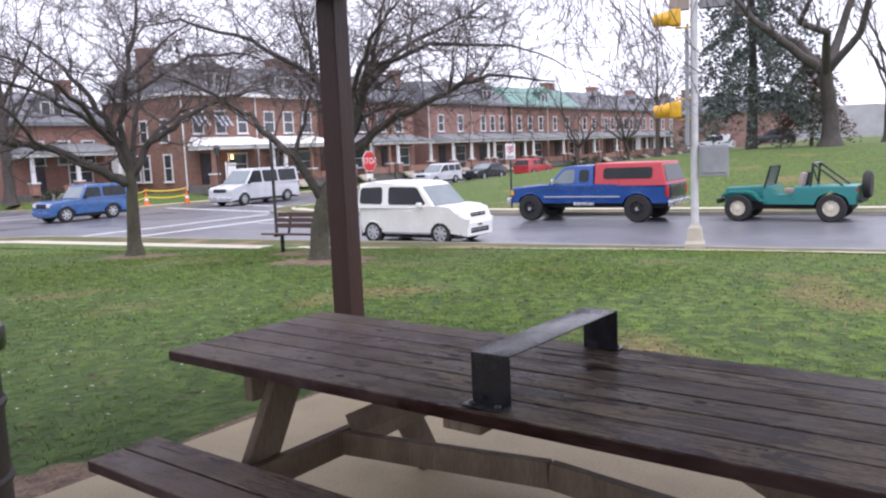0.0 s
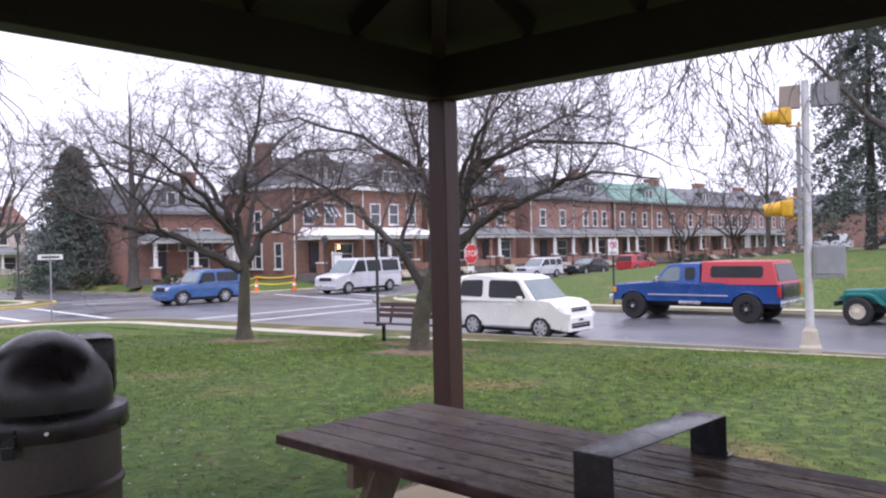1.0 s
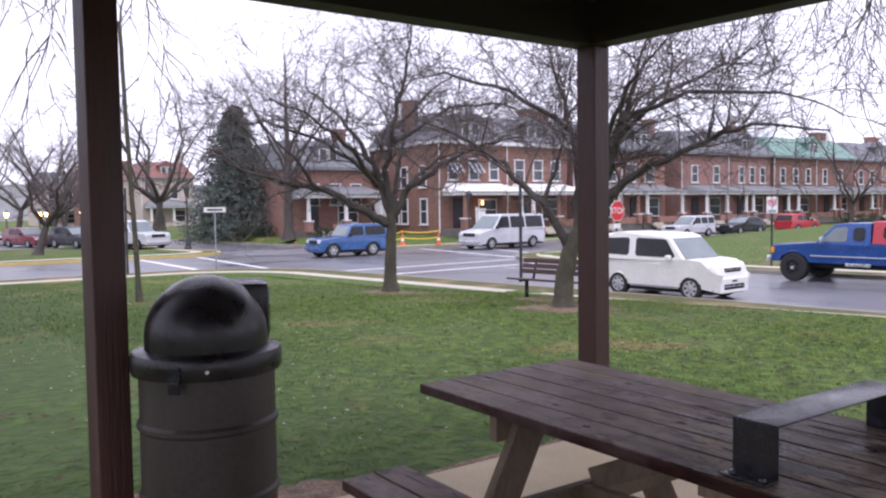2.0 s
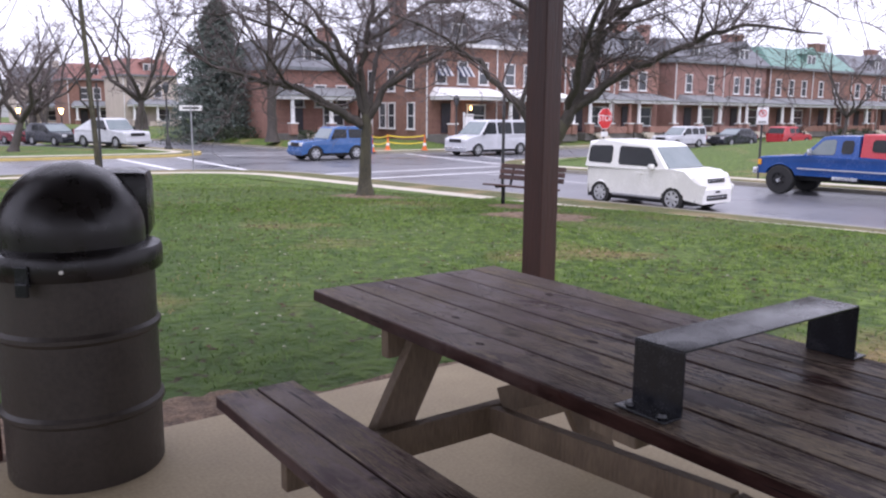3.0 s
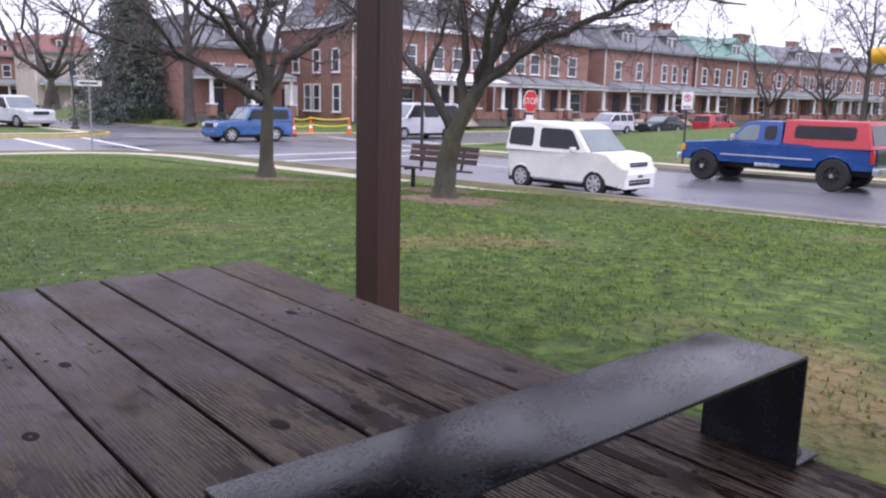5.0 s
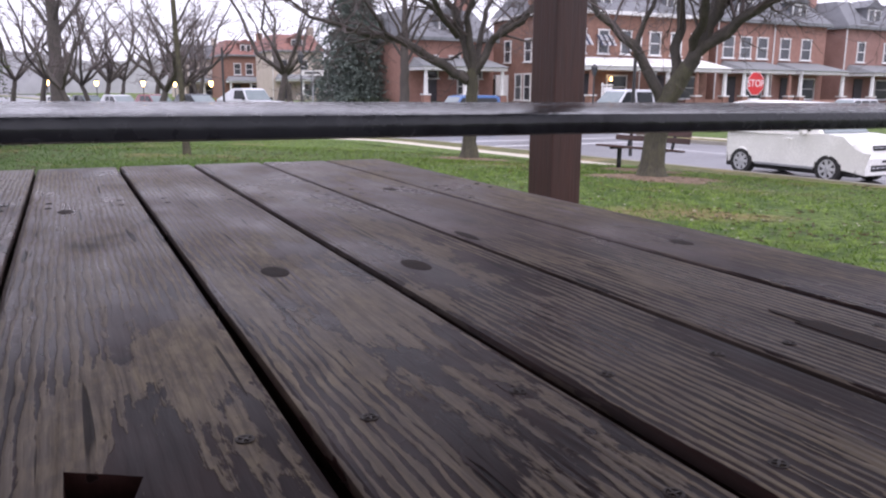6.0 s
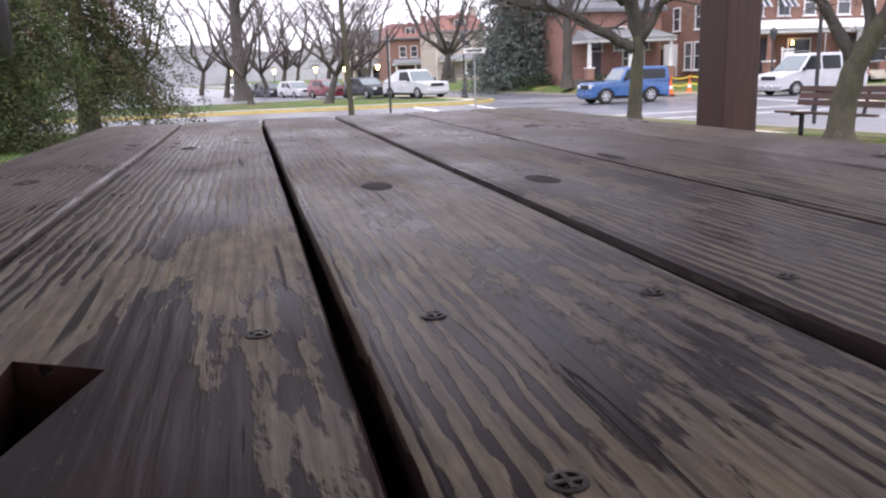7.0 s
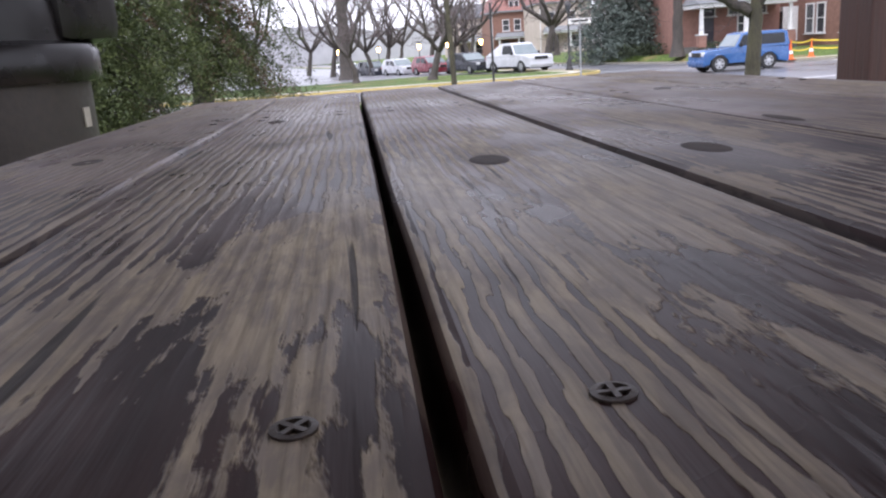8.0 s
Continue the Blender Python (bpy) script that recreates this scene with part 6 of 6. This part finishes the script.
        hi = [bm.verts.new(p) for p in ((ux + 0.7, -0.01, 4.0), (ux + uw - 0.7, -0.01, 4.0))]
        bm.faces.new((lo[0], lo[1], hi[1], hi[0]))
        bm.faces.new((lo[1], lo[2], hi[1]))
        bm.faces.new((lo[3], lo[0], hi[0]))
        bm.faces.new((lo[2], lo[3], hi[0], hi[1]))
        bm.faces.new(lo[::-1])
        part("porch_roof", bm, WHITE_TRIM if porch_white else PORCH_ROOF, house)
        for cx in (0.6, uw * 0.5, uw - 0.6) if rng.random() < 0.5 else (0.6, uw - 0.6):
            bm = bmesh.new()
            box(bm, (ux + cx, -2.45, 0.95), (0.5, 0.5, 0.75))
            part("pier", bm, brick, house)
            bm = bmesh.new()
            box(bm, (ux + cx, -2.45, 1.37), (0.6, 0.6, 0.09))
            part("pier_cap", bm, WHITE_TRIM, house)
            bm = bmesh.new()
            lathe(bm, [(0.17, 1.41), (0.13, 3.06)], 8, (ux + cx, -2.45, 0))
            part("column", bm, WHITE_TRIM if rng.random() < 0.75 else brick, house)
        bm = bmesh.new()
        box(bm, (ux + uw * 0.66, -2.45, 0.85), (uw * 0.62, 0.18, 0.55))
        part("porch_wall", bm, brick, house)
        bm = bmesh.new()
        for k in range(3):
            box(bm, (ux + uw * 0.28, -2.65 - 0.3 * k, 0.51 - 0.18 * k), (1.3, 0.32, 0.18))
        part("steps", bm, PALE_CONCRETE, house)
        bm = bmesh.new()
        rod(bm, (ux + 0.02, -0.08, 0.3), (ux + 0.02, -0.08, eave), 0.05, None, 8)
        part("downspout", bm, WHITE_TRIM, house)
    if side:
        for wx, wz, ww, wh in ((2.0, 4.55, 0.9, 1.6), (4.6, 4.55, 0.9, 1.6), (7.6, 4.55, 0.9, 1.6), (1.9, 1.9, 0.9, 1.9), (4.6, 1.9, 0.9, 1.9), (5.9, 1.9, 0.9, 1.9)):
            window(house, -0.04, wx, wz, ww, wh, 1)
        bm = bmesh.new()
        box(bm, (-0.55, 8.2, 1.4), (1.1, 1.5, 2.8))
        bay = part("side_entry", bm, WHITE_TRIM, house, "white side entry")
        for s in (-0.4, 0.4):
            bm = bmesh.new()
            box(bm, (-1.11, 8.2 + s, 1.7), (0.04, 0.5, 1.6))
            part("pane", bm, DARK_GLASS, bay)
    return house


a = row_house(31.5, 44.5, 45.0, "brick corner house with striped awnings and a white porch", SLATE, True, True, seed=1, dormers=2, side=True)
bm = bmesh.new()
rod(bm, (3.9, -0.25, 2.35), (3.9, -0.25, 2.65), 0.09, 0.07, 10)
part("porch_lamp", bm, WARM, a, "lit porch lamp")
row_house(45.6, 57.4, 45.4, "brick row house with a grey shingled porch roof", SLATE, seed=2, dormers=2)
row_house(59.5, 74.0, 45.2, "brick row house with white porch columns", SLATE, seed=3, dormers=2)
row_house(74.3, 90.5, 45.0, "brick row house with a green roof and dormer", GREEN_ROOF, seed=4, dormers=1)
row_house(91.0, 104.0, 45.2, "brick row house with white porch columns", SLATE, seed=5, dormers=1)
row_house(104.6, 118.0, 45.6, "brick row house with a dark roof", SLATE, seed=6, dormers=1)
row_house(119.0, 134.0, 46.0, "brick row house with a dark roof", SLATE, seed=7, dormers=1)
row_house(22.6, 29.9, 52.0, "low brick house with porch piers behind a hedge", SLATE, seed=8, dormers=1, z=-0.75, eave=5.2)
PALE_WALL = material("pale_house_wall", (0.42, 0.36, 0.30), (0.55, 0.48, 0.42), 1, 0.8, 0.1)
RED_ROOF = material("red_roof", (0.17, 0.075, 0.065), (0.25, 0.12, 0.10), 1.5, 0.7, 0.1)
row_house(26.0, 33.0, 106.0, "pale house with a red porch roof farther down the street", RED_ROOF, seed=9, dormers=1, z=-1.1, wall=PALE_WALL)
row_house(22.0, 29.0, 120.0, "brick house farther down the street", RED_ROOF, seed=10, dormers=1, z=-1.3)
row_house(17.5, 24.5, 134.0, "pale house farther down the street", SLATE, seed=11, dormers=1, z=-1.4, wall=PALE_WALL)
row_house(112.0, 126.0, 24.0, "low brick house beyond the grassy rise", SLATE, seed=12, dormers=0, z=0.3, eave=4.5, turn=100)

# distant woods, with the mist put into their pale grey colour
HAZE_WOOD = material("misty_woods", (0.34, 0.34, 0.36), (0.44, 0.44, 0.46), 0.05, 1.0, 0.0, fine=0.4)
vs, fs = [], []
for k in range(181):
    a = radians(-100 + k * 2.0)
    d = 230
    top = 9 + 3 * noise.noise((k * 0.3, 0, 0)) + 1.5 * noise.noise((k * 1.3, 4, 0))
    vs += [(d * math.sin(a), d * math.cos(a), -4), (d * math.sin(a), d * math.cos(a), top)]
fs = [(2 * k, 2 * k + 2, 2 * k + 3, 2 * k + 1) for k in range(180)]
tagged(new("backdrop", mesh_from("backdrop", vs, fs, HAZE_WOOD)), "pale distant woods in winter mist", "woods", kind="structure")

# hedges
HEDGE = material("hedge_leaf", (0.018, 0.030, 0.014), (0.045, 0.060, 0.028), 3, 0.8, 0.0)
for hx, hy, hl, hh in ((20.8, 54.0, 3.2, 1.0), (24.6, 47.4, 4.0, 0.9), (36.5, 41.6, 1.6, 0.9), (84.0, 41.0, 6.0, 1.3)):
    rng = random.Random(int(hx))
    v, f = [], []
    for k in range(160):
        p = Vector((rng.uniform(-hl / 2, hl / 2), rng.uniform(-0.6, 0.6), rng.uniform(0.05, hh * 0.75)))
        spray(rng, v, f, p, Vector((rng.gauss(0, 1), rng.gauss(0, 1), 0.6)).normalized(), 0.4, 0.16, 16, 0.2)
    ob = new("hedge", mesh_from("hedge", v, f, HEDGE))
    ob.matrix_world = pose(hx, hy, land(hx, hy))
    tagged(ob, "low dark clipped evergreen hedge", "hedge", "hedges")

# ---- lawn: blades, straw tufts and fallen leaves ----
def blades(name, count, seed, region, height, width, material_, label, keep, category="grass"):
    rng = np.random.default_rng(seed)
    x = rng.uniform(region[0], region[1], count * 3)
    y = rng.uniform(region[2], region[3], count * 3)
    ok = [i for i in range(len(x)) if keep(float(x[i]), float(y[i]), float(rng.random()))][:count]
    v, f = [], []
    for i in ok:
        px, py = float(x[i]), float(y[i])
        z = land(px, py) - 0.005 + 0.03 * noise.noise((px * 0.35, py * 0.35, 0)) * smooth01(1.5, 6, math.hypot(px, py))
        a = rng.random() * 6.283
        h = height * (0.5 + 0.9 * rng.random())
        lean = h * (0.5 + rng.random() * 1.4)
        wx, wy = math.cos(a) * width, math.sin(a) * width
        lx, ly = math.cos(a + 1.3) * lean, math.sin(a + 1.3) * lean
        b = len(v)
        v += [(px - wx, py - wy, z), (px + wx, py + wy, z), (px + lx, py + ly, z + h)]
        f.append((b, b + 1, b + 2))
    me = mesh_from(name, v, f, material_)
    me.normals_split_custom_set_from_vertices([(0.25 * math.sin(k * 1.7), 0.25 * math.cos(k * 2.3), 0.95) for k in range(len(v))])
    return tagged(new(name, me), label, category, kind="stuff")


def on_lawn(x, y):
    return LAWN.outside(x, y) < -2.3 and not (-3.5 < x < 2.35 and y < 1.05 + (0.35 + 0.3 * noise.noise((x * 1.7, 3, 0))) * (1 - smooth01(-0.5, 0.6, x)) - 0.12 * smooth01(-0.5, 0.6, x))


def leafy(name, c1, c2, turf=False):
    m = bpy.data.materials.new(name)
    m.use_nodes = True
    n, l = m.node_tree.nodes, m.node_tree.links
    b = n["Principled BSDF"]
    g, mix = n.new("ShaderNodeNewGeometry"), n.new("ShaderNodeMix")
    mix.data_type = "RGBA"
    mix.inputs[6].default_value, mix.inputs[7].default_value = (*c1, 1), (*c2, 1)
    l.new(g.outputs["Random Per Island"], mix.inputs[0])
    out = mix.outputs[2]
    if turf:
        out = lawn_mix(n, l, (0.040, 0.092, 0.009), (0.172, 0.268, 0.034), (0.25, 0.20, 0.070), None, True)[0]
        rv, hv = n.new("ShaderNodeMapRange"), n.new("ShaderNodeHueSaturation")
        rv.inputs[3].default_value, rv.inputs[4].default_value = 0.65, 1.35
        l.new(g.outputs["Random Per Island"], rv.inputs[0])
        l.new(rv.outputs[0], hv.inputs["Value"])
        l.new(out, hv.inputs["Color"])
        out = hv.outputs[0]
    l.new(out, b.inputs["Base Color"])
    b.inputs["Roughness"].default_value = 0.55
    # light passes through thin blades
    tr, ad = n.new("ShaderNodeBsdfTranslucent"), n.new("ShaderNodeMixShader")
    ad.inputs[0].default_value = 0.45
    l.new(out, tr.inputs[0])
    l.new(b.outputs[0], ad.inputs[1])
    l.new(tr.outputs[0], ad.inputs[2])
    l.new(ad.outputs[0], n["Material Output"].inputs[0])
    return m


BLADE = leafy("grass_blade", (0.050, 0.110, 0.012), (0.150, 0.215, 0.036), True)
STRAW = leafy("straw_blade", (0.20, 0.16, 0.07), (0.32, 0.25, 0.12))
LEAF = leafy("fallen_leaf", (0.030, 0.018, 0.010), (0.13, 0.075, 0.036))


def patchy(x, y):
    return noise.noise((x * 0.45, y * 0.45, 9)) + 0.5 * noise.noise((x * 1.6, y * 1.6, 3))


blades("grass", 90000, 5, (0.0, 12.5, 0.72, 12), 0.032, 0.005, BLADE, "short wet green grass blades", lambda x, y, r: on_lawn(x, y) and r < 0.75 + 0.9 * patchy(x, y))
blades("grass", 60000, 6, (-6, 15.2, 8, 27.0), 0.036, 0.009, BLADE, "short wet green grass blades", lambda x, y, r: on_lawn(x, y) and r < 0.8 + 0.8 * patchy(x, y))
blades("grass", 24000, 7, (3.0, 14.8, -4.0, 4.0), 0.034, 0.007, BLADE, "short wet green grass blades", lambda x, y, r: on_lawn(x, y) and r < 0.8 + 0.8 * patchy(x, y))
blades("dry_grass", 16000, 8, (-4, 14.8, -3, 22.0), 0.030, 0.008, STRAW, "straw-coloured dead grass patches", lambda x, y, r: on_lawn(x, y) and patchy(x + 20, y + 7) > 0.42)
rng = np.random.default_rng(12)
v, f = [], []
for k in range(9000):
    px, py = float(rng.uniform(-3.5, 13)), float(rng.uniform(0.9, 17))
    if not (on_lawn(px, py) or 0.85 < py < 1.3) or noise.noise((px * 2.1, py * 2.1, 4)) + 0.6 * noise.noise((px * 0.5, py * 0.5, 8)) < 0.12 + 0.35 * float(rng.random()):
        continue
    z, a, s = land(px, py) + 0.035, rng.random() * 6.283, 0.018 + 0.022 * rng.random()
    c, d = math.cos(a) * s, math.sin(a) * s
    b = len(v)
    v += [(px - c, py - d, z), (px + d * 0.6, py - c * 0.6, z + 0.012), (px + c, py + d, z + 0.004), (px - d * 0.6, py + c * 0.6, z + 0.012)]
    f.append((b, b + 1, b + 2, b + 3))
tagged(new("fallen_leaves", mesh_from("fallen_leaves", v, f, LEAF)), "scattered small brown fallen leaves", "leaves", kind="stuff")

PALE_LEAF = leafy("pale_leaf", (0.30, 0.29, 0.22), (0.50, 0.48, 0.40))
v, f = [], []
for k in range(700):
    px, py = float(rng.uniform(-3.0, 9)), float(rng.uniform(1.5, 11))
    if on_lawn(px, py):
        z, a, s = land(px, py) + 0.03, rng.random() * 6.283, 0.007 + 0.014 * rng.random()
        c, d = math.cos(a) * s, math.sin(a) * s
        b = len(v)
        v += [(px - c, py - d, z), (px + d * 0.7, py - c * 0.7, z + 0.01), (px + c, py + d, z + 0.004), (px - d * 0.7, py + c * 0.7, z + 0.01)]
        f.append((b, b + 1, b + 2, b + 3))
tagged(new("leaf_litter", mesh_from("leaf_litter", v, f, PALE_LEAF)), "scattered small pale leaf scraps on the grass", "leaves", kind="stuff")
